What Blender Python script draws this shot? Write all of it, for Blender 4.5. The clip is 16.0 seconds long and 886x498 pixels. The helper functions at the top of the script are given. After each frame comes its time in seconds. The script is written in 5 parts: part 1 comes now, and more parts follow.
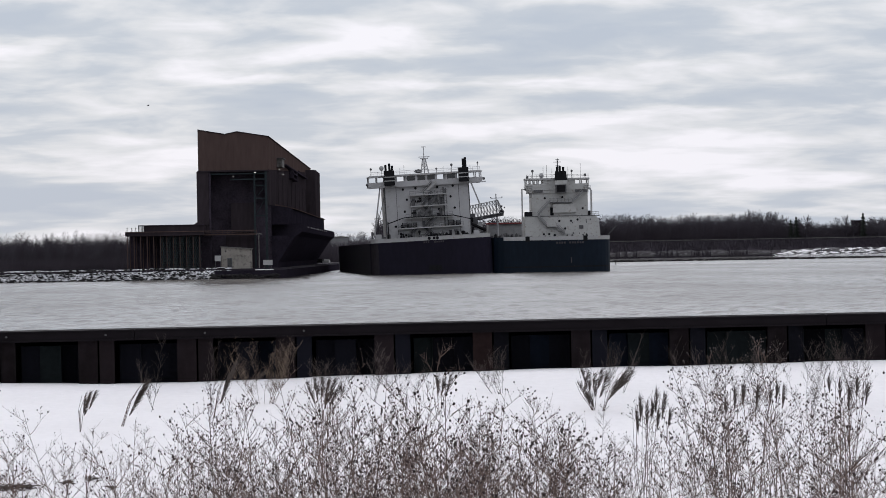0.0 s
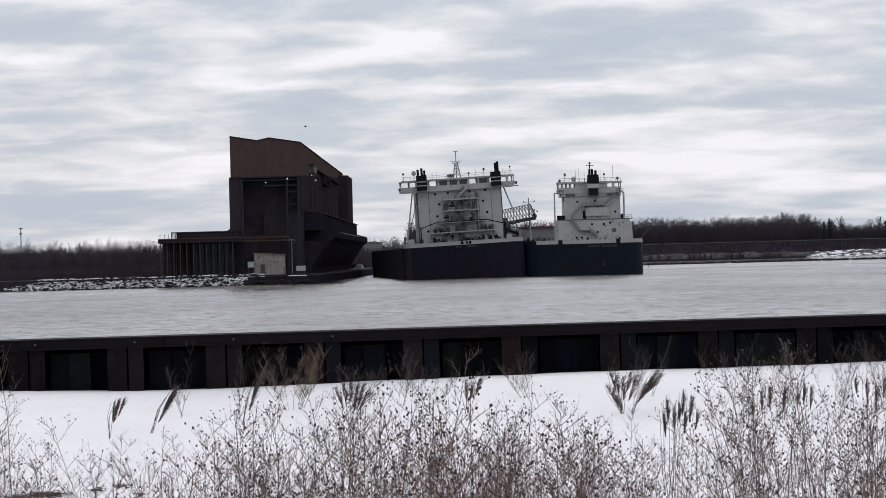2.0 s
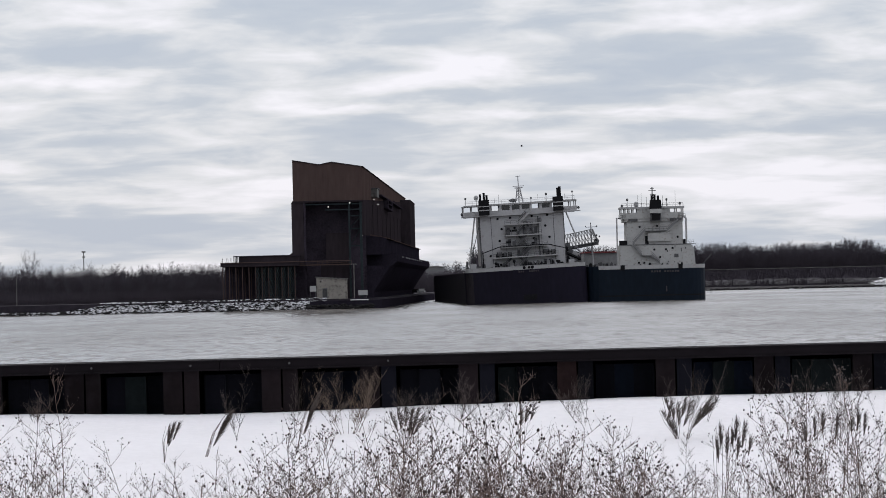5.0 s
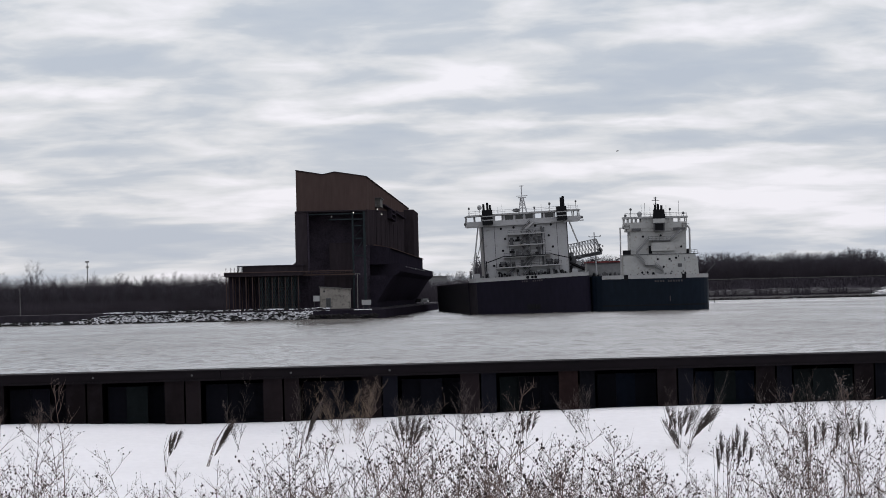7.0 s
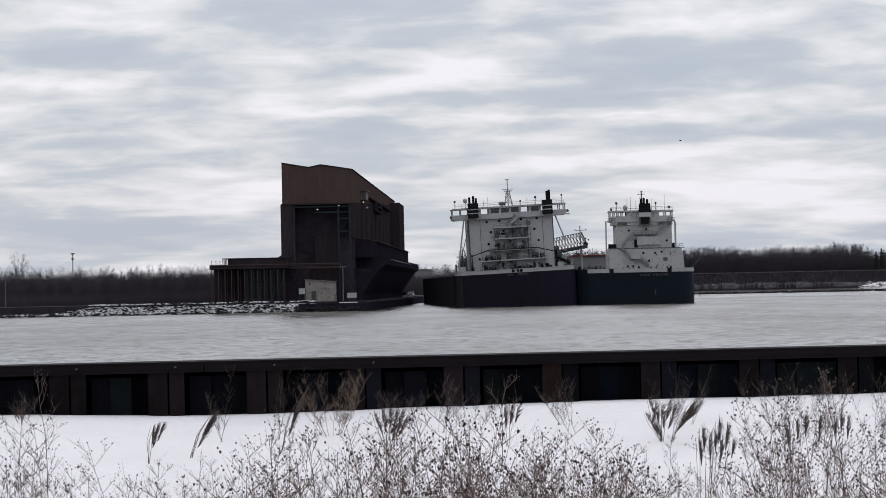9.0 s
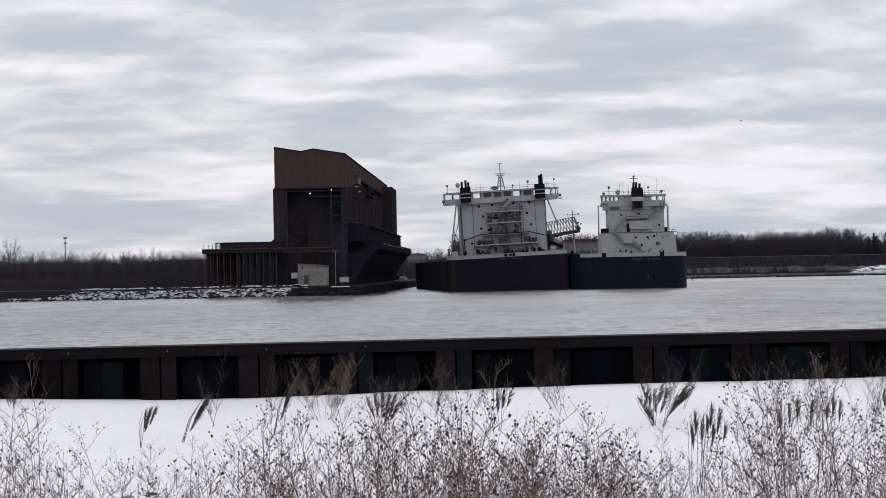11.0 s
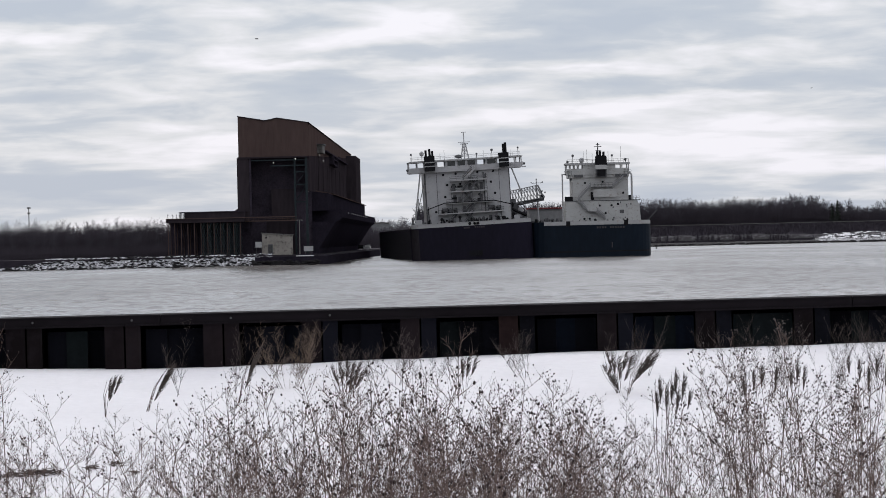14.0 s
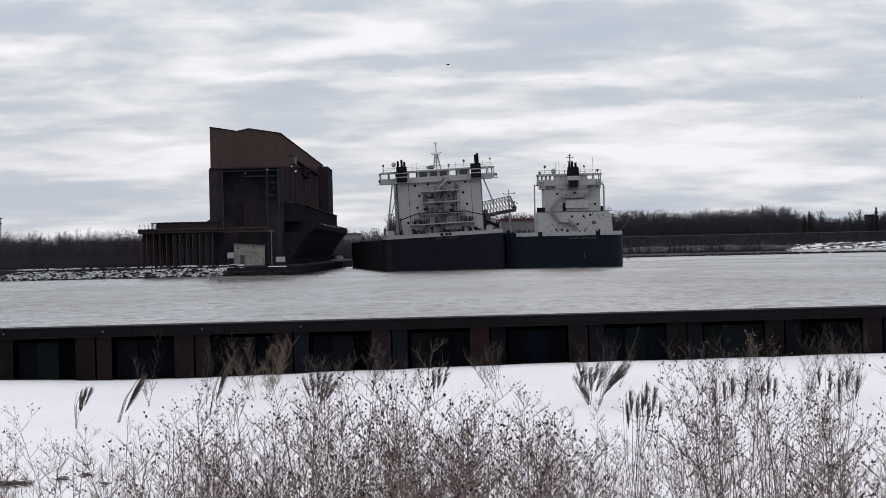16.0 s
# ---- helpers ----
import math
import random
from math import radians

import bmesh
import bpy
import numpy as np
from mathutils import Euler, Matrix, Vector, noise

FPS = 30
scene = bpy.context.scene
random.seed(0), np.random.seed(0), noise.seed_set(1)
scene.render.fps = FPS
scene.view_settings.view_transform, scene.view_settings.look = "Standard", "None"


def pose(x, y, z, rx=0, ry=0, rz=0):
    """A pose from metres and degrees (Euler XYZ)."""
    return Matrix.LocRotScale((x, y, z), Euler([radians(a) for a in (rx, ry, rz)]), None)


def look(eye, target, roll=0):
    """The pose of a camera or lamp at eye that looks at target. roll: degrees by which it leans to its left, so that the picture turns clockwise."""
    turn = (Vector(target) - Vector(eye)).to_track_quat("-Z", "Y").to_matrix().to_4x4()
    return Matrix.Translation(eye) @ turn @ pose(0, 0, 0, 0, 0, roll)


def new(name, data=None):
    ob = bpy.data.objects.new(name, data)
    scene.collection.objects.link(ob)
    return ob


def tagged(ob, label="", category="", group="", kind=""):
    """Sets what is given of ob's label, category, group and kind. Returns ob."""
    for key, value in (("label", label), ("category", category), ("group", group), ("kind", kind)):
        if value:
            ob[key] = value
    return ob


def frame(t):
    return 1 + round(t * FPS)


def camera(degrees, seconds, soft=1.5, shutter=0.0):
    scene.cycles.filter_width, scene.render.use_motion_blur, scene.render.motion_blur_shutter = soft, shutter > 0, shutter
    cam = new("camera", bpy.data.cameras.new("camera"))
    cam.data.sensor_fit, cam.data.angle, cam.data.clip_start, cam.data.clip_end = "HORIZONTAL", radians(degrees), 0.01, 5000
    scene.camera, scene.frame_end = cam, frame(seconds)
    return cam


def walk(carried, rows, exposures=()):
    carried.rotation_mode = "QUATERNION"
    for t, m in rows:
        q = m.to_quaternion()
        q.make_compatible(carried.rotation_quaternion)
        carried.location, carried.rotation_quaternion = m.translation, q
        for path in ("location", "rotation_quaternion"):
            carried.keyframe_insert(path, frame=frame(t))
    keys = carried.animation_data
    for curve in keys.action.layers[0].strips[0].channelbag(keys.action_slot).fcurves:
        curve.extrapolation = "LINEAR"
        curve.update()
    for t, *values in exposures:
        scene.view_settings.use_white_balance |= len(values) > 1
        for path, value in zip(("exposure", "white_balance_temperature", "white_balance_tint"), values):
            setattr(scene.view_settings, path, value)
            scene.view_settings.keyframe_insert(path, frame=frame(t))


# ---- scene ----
# camera: held by hand, panning slowly; seconds, eye x, eye z, heading, tilt, lean (degrees)
PATH = [
    (0.0, -0.165, 5.105, 1.375, 0.060, 1.020),
    (0.5, -0.154, 5.107, 1.302, -0.031, 0.930),
    (1.0, -0.136, 5.098, 1.215, -0.024, 1.129),
    (1.5, -0.112, 5.094, 1.086, 0.052, 1.336),
    (2.0, -0.091, 5.103, 0.896, 0.136, 1.494),
    (2.5, -0.078, 5.103, 0.694, 0.200, 1.601),
    (3.0, -0.059, 5.107, 0.518, 0.259, 1.649),
    (3.5, -0.038, 5.102, 0.373, 0.326, 1.560),
    (4.0, -0.023, 5.098, 0.242, 0.394, 1.450),
    (4.5, -0.009, 5.101, 0.113, 0.459, 1.400),
    (5.0, 0.002, 5.100, -0.000, 0.515, 1.304),
    (7.5, 0.037, 5.097, -0.052, 0.665, 1.326),
    (8.0, 0.043, 5.105, 0.026, 0.641, 1.285),
    (8.5, 0.051, 5.090, 0.108, 0.609, 1.181),
    (9.0, 0.055, 5.086, 0.156, 0.555, 1.128),
    (11.5, 0.062, 5.085, 0.325, 0.273, 1.087),
    (12.0, 0.061, 5.082, 0.429, 0.218, 1.060),
    (12.5, 0.066, 5.081, 0.529, 0.134, 1.161),
    (13.0, 0.061, 5.084, 0.626, 0.028, 1.169),
    (13.5, 0.064, 5.078, 0.699, -0.066, 1.256),
    (14.0, 0.061, 5.078, 0.770, -0.139, 1.308),
    (14.5, 0.065, 5.078, 0.818, -0.165, 1.312),
    (15.0, 0.070, 5.082, 0.860, -0.155, 1.313),
    (15.5, 0.067, 5.084, 0.962, -0.089, 1.233),
    (16.0, 0.074, 5.086, 1.177, 0.008, 1.263),
]


def held(x, z, heading, tilt, lean):
    a, b = radians(heading), radians(tilt)
    eye = Vector((x, 0.0, z))
    return look(eye, eye + Vector((math.sin(a) * math.cos(b), math.cos(a) * math.cos(b), math.sin(b))) * 100, -lean)


cam = camera(2 * math.degrees(math.atan(784 / 7000)), 16.0, soft=0.9)
walk(cam, [(t, held(*row)) for t, *row in PATH], [(0.0, 0.0), (5.0, -0.01), (7.5, -0.06), (9.2, -0.06), (11.5, -0.02), (16.0, 0.0)])

# ---- light: a thick broken overcast, the sun behind the clouds ahead ----
SUN_UP, SUN_AZ = 32, -28


# cloud banks: bearing, height, half width, half height (degrees), weight (light +, dark -)
BANKS = [
    (-5.75, 3.43, 1.39, 0.28, -0.9), (-2.88, 3.85, 1.23, 0.26, -0.8), (-3.55, 2.88, 1.39, 0.2, -0.4), (0.95, 2.71, 2.95, 0.16, -1.0),
    (-0.7, 2.18, 1.96, 0.21, -0.8), (5.36, 2.23, 2.29, 0.34, -1.1), (-4.42, 0.9, 2.46, 0.22, -1.3), (2.43, 3.03, 1.23, 0.2, -0.6),
    (-5.21, 1.94, 1.56, 0.12, -0.6), (5.25, 1.14, 2.46, 0.36, 1.0), (-5.02, 3.1, 1.15, 0.21, 1.1), (-1.43, 2.56, 1.23, 0.09, 1.0),
    (0.71, 3.11, 0.98, 0.21, 1.0), (3.51, 3.74, 1.56, 0.43, 1.0), (1.37, 3.55, 1.47, 0.23, 0.7), (1.76, 2.42, 1.64, 0.07, 0.8),
    (4.2, 1.93, 1.96, 0.11, 0.9), (-5.06, 1.47, 2.13, 0.13, 0.8), (0.02, 1.64, 1.56, 0.13, 0.7), (-5.61, 2.29, 1.23, 0.11, 0.7),
]


def nodes_of(tree):
    def add(kind, **ins):
        n = tree.nodes.new(kind)
        for k, v in ins.items():
            n.inputs[k.replace("_", " ")].default_value = v
        return n
    return add


def make_world():
    w = bpy.data.worlds.new("sky")
    w.use_nodes = True
    scene.world = w
    t = w.node_tree
    t.nodes.clear()
    add, link = nodes_of(t), t.links.new
    tc = add("ShaderNodeTexCoord")
    sep = add("ShaderNodeSeparateXYZ")
    link(tc.outputs["Generated"], sep.inputs[0])

    def m(op, a, b=None, c=None):
        n = t.nodes.new("ShaderNodeMath")
        n.operation = op
        for i, v in enumerate((a, b, c)):
            if v is None:
                continue
            if isinstance(v, (int, float)):
                n.inputs[i].default_value = v
            else:
                link(v, n.inputs[i])
        return n.outputs[0]
    zc = m("MAXIMUM", sep.outputs[2], 0.0)
    lz = m("MULTIPLY", m("LOGARITHM", m("ADD", zc, 0.045), math.e), 7.0)
    comb = add("ShaderNodeCombineXYZ")
    link(m("MULTIPLY", sep.outputs[0], 16.0), comb.inputs[0])
    link(m("MULTIPLY", sep.outputs[1], 16.0), comb.inputs[1])
    link(lz, comb.inputs[2])
    big = add("ShaderNodeTexNoise", Scale=0.8, Detail=5.0, Roughness=0.5, Distortion=0.15)
    link(comb.outputs[0], big.inputs["Vector"])
    fine = add("ShaderNodeTexNoise", Scale=2.3, Detail=5.0, Roughness=0.5, Distortion=0.3)
    link(comb.outputs[0], fine.inputs["Vector"])
    f = m("ADD", m("MULTIPLY", big.outputs[0], 0.52), m("MULTIPLY", fine.outputs[0], 0.48))
    # the long cloud banks over the harbour, their edges torn by noise
    torn = add("ShaderNodeTexNoise", Scale=1.7, Detail=4.0, Roughness=0.55)
    link(comb.outputs[0], torn.inputs["Vector"])
    tear = t.nodes.new("ShaderNodeSeparateColor")
    link(torn.outputs["Color"], tear.inputs[0])
    az = m("ADD", m("MULTIPLY", m("ARCTAN2", sep.outputs[0], sep.outputs[1]), 57.296), m("MULTIPLY_ADD", tear.outputs[0], 3.4, -1.7))
    el = m("ADD", m("MULTIPLY", sep.outputs[2], 57.296), m("MULTIPLY_ADD", tear.outputs[1], 0.7, -0.35))
    for a, up, wide, high, weight in BANKS:
        dx, dy = m("MULTIPLY_ADD", az, 1 / wide, -a / wide), m("MULTIPLY_ADD", el, 1 / high, -up / high)
        f = m("ADD", f, m("MULTIPLY", m("POWER", math.e, m("MULTIPLY", m("ADD", m("MULTIPLY", dx, dx), m("MULTIPLY", dy, dy)), -1.0)), weight * 0.1))
    ramp = t.nodes.new("ShaderNodeValToRGB")
    e = ramp.color_ramp.elements
    e[0].position, e[0].color = 0.36, (0.51, 0.575, 0.69, 1)
    e[1].position, e[1].color = 0.63, (0.965, 0.96, 1.045, 1)
    for p, c in ((0.45, (0.575, 0.63, 0.725, 1)), (0.53, (0.755, 0.78, 0.84, 1))):
        el = e.new(p)
        el.color = c
    link(f, ramp.inputs[0])
    sky = t.nodes.new("ShaderNodeTexSky")
    sky.sky_type, sky.sun_disc = "NISHITA", False
    sky.sun_elevation, sky.sun_rotation = radians(SUN_UP), radians(SUN_AZ)
    dim = t.nodes.new("ShaderNodeMix")
    dim.data_type, dim.blend_type = "RGBA", "MULTIPLY"
    dim.inputs["Factor"].default_value = 1.0
    link(sky.outputs[0], dim.inputs["A"])
    dim.inputs["B"].default_value = (0.1, 0.1, 0.1, 1)
    mix = t.nodes.new("ShaderNodeMix")
    mix.data_type = "RGBA"
    mix.inputs["Factor"].default_value = 0.94
    link(dim.outputs["Result"], mix.inputs["A"])
    link(ramp.outputs[0], mix.inputs["B"])
    # an overcast sky grows brighter and whiter towards the zenith
    high = t.nodes.new("ShaderNodeMix")
    high.data_type, high.blend_type = "RGBA", "MULTIPLY"
    link(m("MULTIPLY", zc, 2.2), high.inputs["Factor"])
    link(mix.outputs["Result"], high.inputs["A"])
    high.inputs["B"].default_value = (1.025, 1.0, 0.968, 1)
    bg = t.nodes.new("ShaderNodeBackground")
    link(high.outputs["Result"], bg.inputs[0])
    link(m("MULTIPLY_ADD", zc, 0.42, 0.93), bg.inputs[1])
    out = t.nodes.new("ShaderNodeOutputWorld")
    link(bg.outputs[0], out.inputs[0])


make_world()
sun_data = bpy.data.lights.new("sun", "SUN")
sun_data.energy, sun_data.angle, sun_data.color = 0.5, radians(20), (1.0, 0.96, 0.9)
sun = new("sun", sun_data)
_az, _up = radians(SUN_AZ), radians(SUN_UP)
sun.matrix_world = look((0, 0, 60), (-math.sin(_az) * math.cos(_up), -math.cos(_az) * math.cos(_up), 60 - math.sin(_up)))


# ---- materials ----
def material(name, base, rough=0.7, metal=0.0, vary=0.25, scale=1.0, fine=8.0, bump=0.0, stain=None, per_object=0.0, stretch=(1, 1, 1), spec=0.1, amount=(0.52, 0.7)):
    """Two scales of noise on a base colour, an optional stain colour, and fine relief."""
    m = bpy.data.materials.new(name)
    m.use_nodes = True
    t = m.node_tree
    b = t.nodes["Principled BSDF"]
    link = t.links.new
    b.inputs["Roughness"].default_value, b.inputs["Metallic"].default_value = rough, metal
    b.inputs["Specular IOR Level"].default_value = spec
    tc = t.nodes.new("ShaderNodeTexCoord")
    mp = t.nodes.new("ShaderNodeMapping")
    mp.inputs["Scale"].default_value = stretch
    link(tc.outputs["Object"], mp.inputs[0])
    n1, n2 = t.nodes.new("ShaderNodeTexNoise"), t.nodes.new("ShaderNodeTexNoise")
    n1.inputs["Scale"].default_value, n1.inputs["Detail"].default_value = scale, 4
    n2.inputs["Scale"].default_value, n2.inputs["Detail"].default_value = scale * fine, 3
    for n in (n1, n2):
        link(mp.outputs[0], n.inputs["Vector"])
    add = t.nodes.new("ShaderNodeMath")
    add.operation = "MULTIPLY_ADD"
    link(n1.outputs[0], add.inputs[0])
    add.inputs[1].default_value = 0.6
    sc = t.nodes.new("ShaderNodeMath")
    sc.operation = "MULTIPLY"
    link(n2.outputs[0], sc.inputs[0])
    sc.inputs[1].default_value = 0.4
    link(sc.outputs[0], add.inputs[2])
    val = add.outputs[0]
    if per_object:
        info = t.nodes.new("ShaderNodeObjectInfo")
        po = t.nodes.new("ShaderNodeMath")
        po.operation = "MULTIPLY_ADD"
        link(info.outputs["Random"], po.inputs[0])
        po.inputs[1].default_value = per_object
        sub = t.nodes.new("ShaderNodeMath")
        sub.operation = "SUBTRACT"
        link(val, sub.inputs[0])
        sub.inputs[1].default_value = per_object / 2
        link(sub.outputs[0], po.inputs[2])
        val = po.outputs[0]
    ramp = t.nodes.new("ShaderNodeValToRGB")
    e = ramp.color_ramp.elements
    e[0].position, e[0].color = 0.3, (*[c * (1 - vary) for c in base], 1)
    e[1].position, e[1].color = 0.7, (*[min(1, c * (1 + vary)) for c in base], 1)
    link(val, ramp.inputs[0])
    col = ramp.outputs[0]
    if stain:
        n3 = t.nodes.new("ShaderNodeTexNoise")
        n3.inputs["Scale"].default_value, n3.inputs["Detail"].default_value = scale * 2.3, 6
        link(mp.outputs[0], n3.inputs["Vector"])
        r3 = t.nodes.new("ShaderNodeMapRange")
        r3.inputs["From Min"].default_value, r3.inputs["From Max"].default_value = amount
        link(n3.outputs[0], r3.inputs[0])
        mx = t.nodes.new("ShaderNodeMix")
        mx.data_type = "RGBA"
        link(r3.outputs[0], mx.inputs["Factor"])
        link(col, mx.inputs["A"])
        mx.inputs["B"].default_value = (*stain, 1)
        col = mx.outputs["Result"]
    link(col, b.inputs["Base Color"])
    if bump:
        bp = t.nodes.new("ShaderNodeBump")
        bp.inputs["Strength"].default_value, bp.inputs["Distance"].default_value = 1.0, bump
        link(n2.outputs[0], bp.inputs["Height"])
        link(bp.outputs[0], b.inputs["Normal"])
    return m


def water_material():
    m = bpy.data.materials.new("harbour_water")
    m.use_nodes = True
    t = m.node_tree
    b, link = t.nodes["Principled BSDF"], t.links.new
    b.inputs["Base Color"].default_value = (0.155, 0.142, 0.132, 1)
    b.inputs["IOR"].default_value = 1.33
    tc = t.nodes.new("ShaderNodeTexCoord")
    n = []
    for sx, sy, detail in ((0.6, 0.09, 3), (0.03, 0.006, 3), (1.6, 0.5, 2)):
        mp, no = t.nodes.new("ShaderNodeMapping"), t.nodes.new("ShaderNodeTexNoise")
        mp.inputs["Scale"].default_value = (sx, sy, 1)
        no.inputs["Scale"].default_value, no.inputs["Detail"].default_value = 1.0, detail
        link(tc.outputs["Object"], mp.inputs[0])
        link(mp.outputs[0], no.inputs["Vector"])
        n.append(no)
    bp = t.nodes.new("ShaderNodeBump")
    bp.inputs["Strength"].default_value, bp.inputs["Distance"].default_value = 1.0, 0.12
    both = t.nodes.new("ShaderNodeMath")
    both.operation = "MULTIPLY_ADD"
    link(n[0].outputs[0], both.inputs[0])
    both.inputs[1].default_value = 4.0
    link(n[2].outputs[0], both.inputs[2])
    link(both.outputs[0], bp.inputs["Height"])
    link(bp.outputs[0], b.inputs["Normal"])
    rr = t.nodes.new("ShaderNodeMapRange")
    rr.inputs["From Min"].default_value, rr.inputs["From Max"].default_value = 0.35, 0.65
    rr.inputs["To Min"].default_value, rr.inputs["To Max"].default_value = 0.14, 0.26
    link(n[1].outputs[0], rr.inputs[0])
    link(rr.outputs[0], b.inputs["Roughness"])
    return m


SNOW = material("snow", (0.89, 0.865, 0.885), 0.85, vary=0.05, scale=0.6, fine=14, bump=0.03, spec=0.2)
BEACH_SNOW = material("beach_snow_cover", (0.78, 0.78, 0.8), 0.9, vary=0.12, scale=0.2, fine=6, stain=(0.05, 0.046, 0.05), amount=(0.43, 0.52), stretch=(0.5, 0.3, 2))
RIPRAP_SNOW = material("snow_between_stones", (0.6, 0.6, 0.63), 0.9, vary=0.2, scale=1.5, fine=4, stain=(0.03, 0.028, 0.03), amount=(0.46, 0.56), stretch=(0.5, 0.7, 2.0))
SNOW_PATCHY = material("patchy_snow", (0.105, 0.1, 0.11), 0.9, vary=0.5, scale=0.16, fine=6, stain=(0.035, 0.032, 0.035), amount=(0.36, 0.5), stretch=(1.3, 1, 0.5))
WATER = water_material()
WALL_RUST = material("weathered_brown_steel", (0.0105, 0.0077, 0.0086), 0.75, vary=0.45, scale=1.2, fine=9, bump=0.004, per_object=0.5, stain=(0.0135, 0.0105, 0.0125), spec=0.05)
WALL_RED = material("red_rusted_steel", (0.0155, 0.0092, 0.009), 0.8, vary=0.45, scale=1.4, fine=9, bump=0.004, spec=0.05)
# shade of the deep bays is put into this near-black base colour
WALL_DARK = material("shaded_black_steel", (0.0045, 0.0048, 0.0075), 0.7, spec=0.05, vary=0.5, scale=1.5, fine=8, bump=0.004, per_object=0.5)
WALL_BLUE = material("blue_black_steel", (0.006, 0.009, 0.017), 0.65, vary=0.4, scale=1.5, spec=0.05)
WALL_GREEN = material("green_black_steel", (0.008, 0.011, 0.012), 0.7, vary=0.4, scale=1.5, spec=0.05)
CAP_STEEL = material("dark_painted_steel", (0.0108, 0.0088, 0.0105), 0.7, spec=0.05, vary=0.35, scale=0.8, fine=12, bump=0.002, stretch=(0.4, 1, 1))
BOLT = material("galvanised_bolt", (0.085, 0.083, 0.085), 0.6, 0.3, vary=0.2, scale=20)
CLADDING = material("rust_brown_cladding", (0.08, 0.056, 0.052), 0.95, vary=0.28, scale=0.12, fine=9, stretch=(1, 1, 0.25), spec=0.0)
# haze over the dock is put into these raised, bluish dark colours
CLAD_DARK = material("hazed_brown_cladding", (0.034, 0.0275, 0.032), 0.95, vary=0.35, scale=0.15, fine=9, stretch=(1, 1, 0.25), spec=0.0)
DOCK_STEEL = material("hazed_dark_steel", (0.041, 0.034, 0.045), 0.95, vary=0.4, scale=0.3, spec=0.0)
DOCK_GREEN = material("faded_green_steel", (0.022, 0.030, 0.034), 0.7, vary=0.3, scale=0.4)
GALLERY = material("hazed_black_steel", (0.021, 0.018, 0.026), 0.95, vary=0.4, scale=0.3, spec=0.0)
BRACE = material("pale_green_brace_paint", (0.045, 0.062, 0.066), 0.7, vary=0.3, scale=0.4)
CONCRETE = material("stained_concrete", (0.16, 0.155, 0.15), 0.9, vary=0.25, scale=0.3, stain=(0.07, 0.065, 0.06))
SHED_WALL = material("weathered_grey_shed", (0.25, 0.232, 0.21), 0.85, vary=0.2, scale=0.5, stain=(0.12, 0.11, 0.1))
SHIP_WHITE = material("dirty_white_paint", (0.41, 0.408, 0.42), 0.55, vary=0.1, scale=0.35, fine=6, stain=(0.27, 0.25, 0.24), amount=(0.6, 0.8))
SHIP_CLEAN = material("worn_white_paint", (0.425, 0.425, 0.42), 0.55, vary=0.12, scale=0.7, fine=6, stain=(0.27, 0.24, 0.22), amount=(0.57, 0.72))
SHIP_TRIM = material("white_trim_paint", (0.37, 0.37, 0.375), 0.5, vary=0.1, scale=0.6, stain=(0.3, 0.25, 0.22), amount=(0.58, 0.75))
HULL_RED = material("dark_oxide_hull_paint", (0.0105, 0.009, 0.018), 0.6, vary=0.35, scale=0.12, fine=10, stretch=(1, 1, 0.3))
HULL_BLUE = material("dark_blue_green_hull_paint", (0.006, 0.0108, 0.019), 0.6, vary=0.35, scale=0.12, fine=10, stretch=(1, 1, 0.3))
SHIP_BLACK = material("black_funnel_paint", (0.009, 0.009, 0.011), 0.5, vary=0.3, scale=0.5)
SHIP_GREY = material("grey_deck_steel", (0.1, 0.1, 0.105), 0.65, vary=0.3, scale=0.5)
BOOM_PAINT = material("pale_grey_boom_paint", (0.22, 0.22, 0.225), 0.6, vary=0.2, scale=1.0)
SHIP_RED = material("red_oxide_paint", (0.16, 0.045, 0.047), 0.6, vary=0.3, scale=0.5)
GLASS_DARK = material("dark_glass", (0.01, 0.011, 0.012), 0.15, vary=0.1, spec=0.6)
LETTER = material("worn_white_lettering", (0.06, 0.055, 0.06), 0.7, vary=0.3, scale=1)
# distance haze is put into the lifted, bluish bark, brush and slope colours
BARK = material("hazed_grey_bark", (0.068, 0.061, 0.073), 0.9, vary=0.35, scale=0.3)
BRUSH = material("hazed_brush_twigs", (0.056, 0.048, 0.058), 0.95, vary=0.35, scale=0.1)
EARTH = material("dark_wet_earth", (0.028, 0.025, 0.026), 0.95, vary=0.35, scale=0.1, stain=(0.5, 0.5, 0.52), amount=(0.6, 0.68))
SLOPE = material("hazed_slope_brush", (0.036, 0.031, 0.039), 0.95, vary=0.35, scale=0.1)
SPRUCE = material("dark_spruce_needles", (0.03, 0.035, 0.03), 0.9, vary=0.3, scale=0.5)
ROCK = material("dark_shore_rock", (0.025, 0.024, 0.025), 0.9, vary=0.4, scale=0.8, bump=0.05)
STEM = material("dry_weed_stem", (0.118, 0.086, 0.074), 0.9, vary=0.3, scale=6, per_object=0.5)
HEAD = material("dark_dry_seed_head", (0.04, 0.03, 0.029), 0.95, vary=0.35, scale=30, per_object=0.5)
HEAD_PALE = material("pale_fluffy_seed_head", (0.085, 0.073, 0.071), 0.95, vary=0.3, scale=30, per_object=0.4)
TAN = material("tan_dry_twigs", (0.155, 0.117, 0.09), 0.9, vary=0.3, scale=6)
WALL_TWIG = material("grey_bare_twigs", (0.072, 0.058, 0.053), 0.9, vary=0.3, scale=6, per_object=0.4)
REED = material("dry_brown_reed", (0.078, 0.064, 0.058), 0.9, vary=0.35, scale=9)
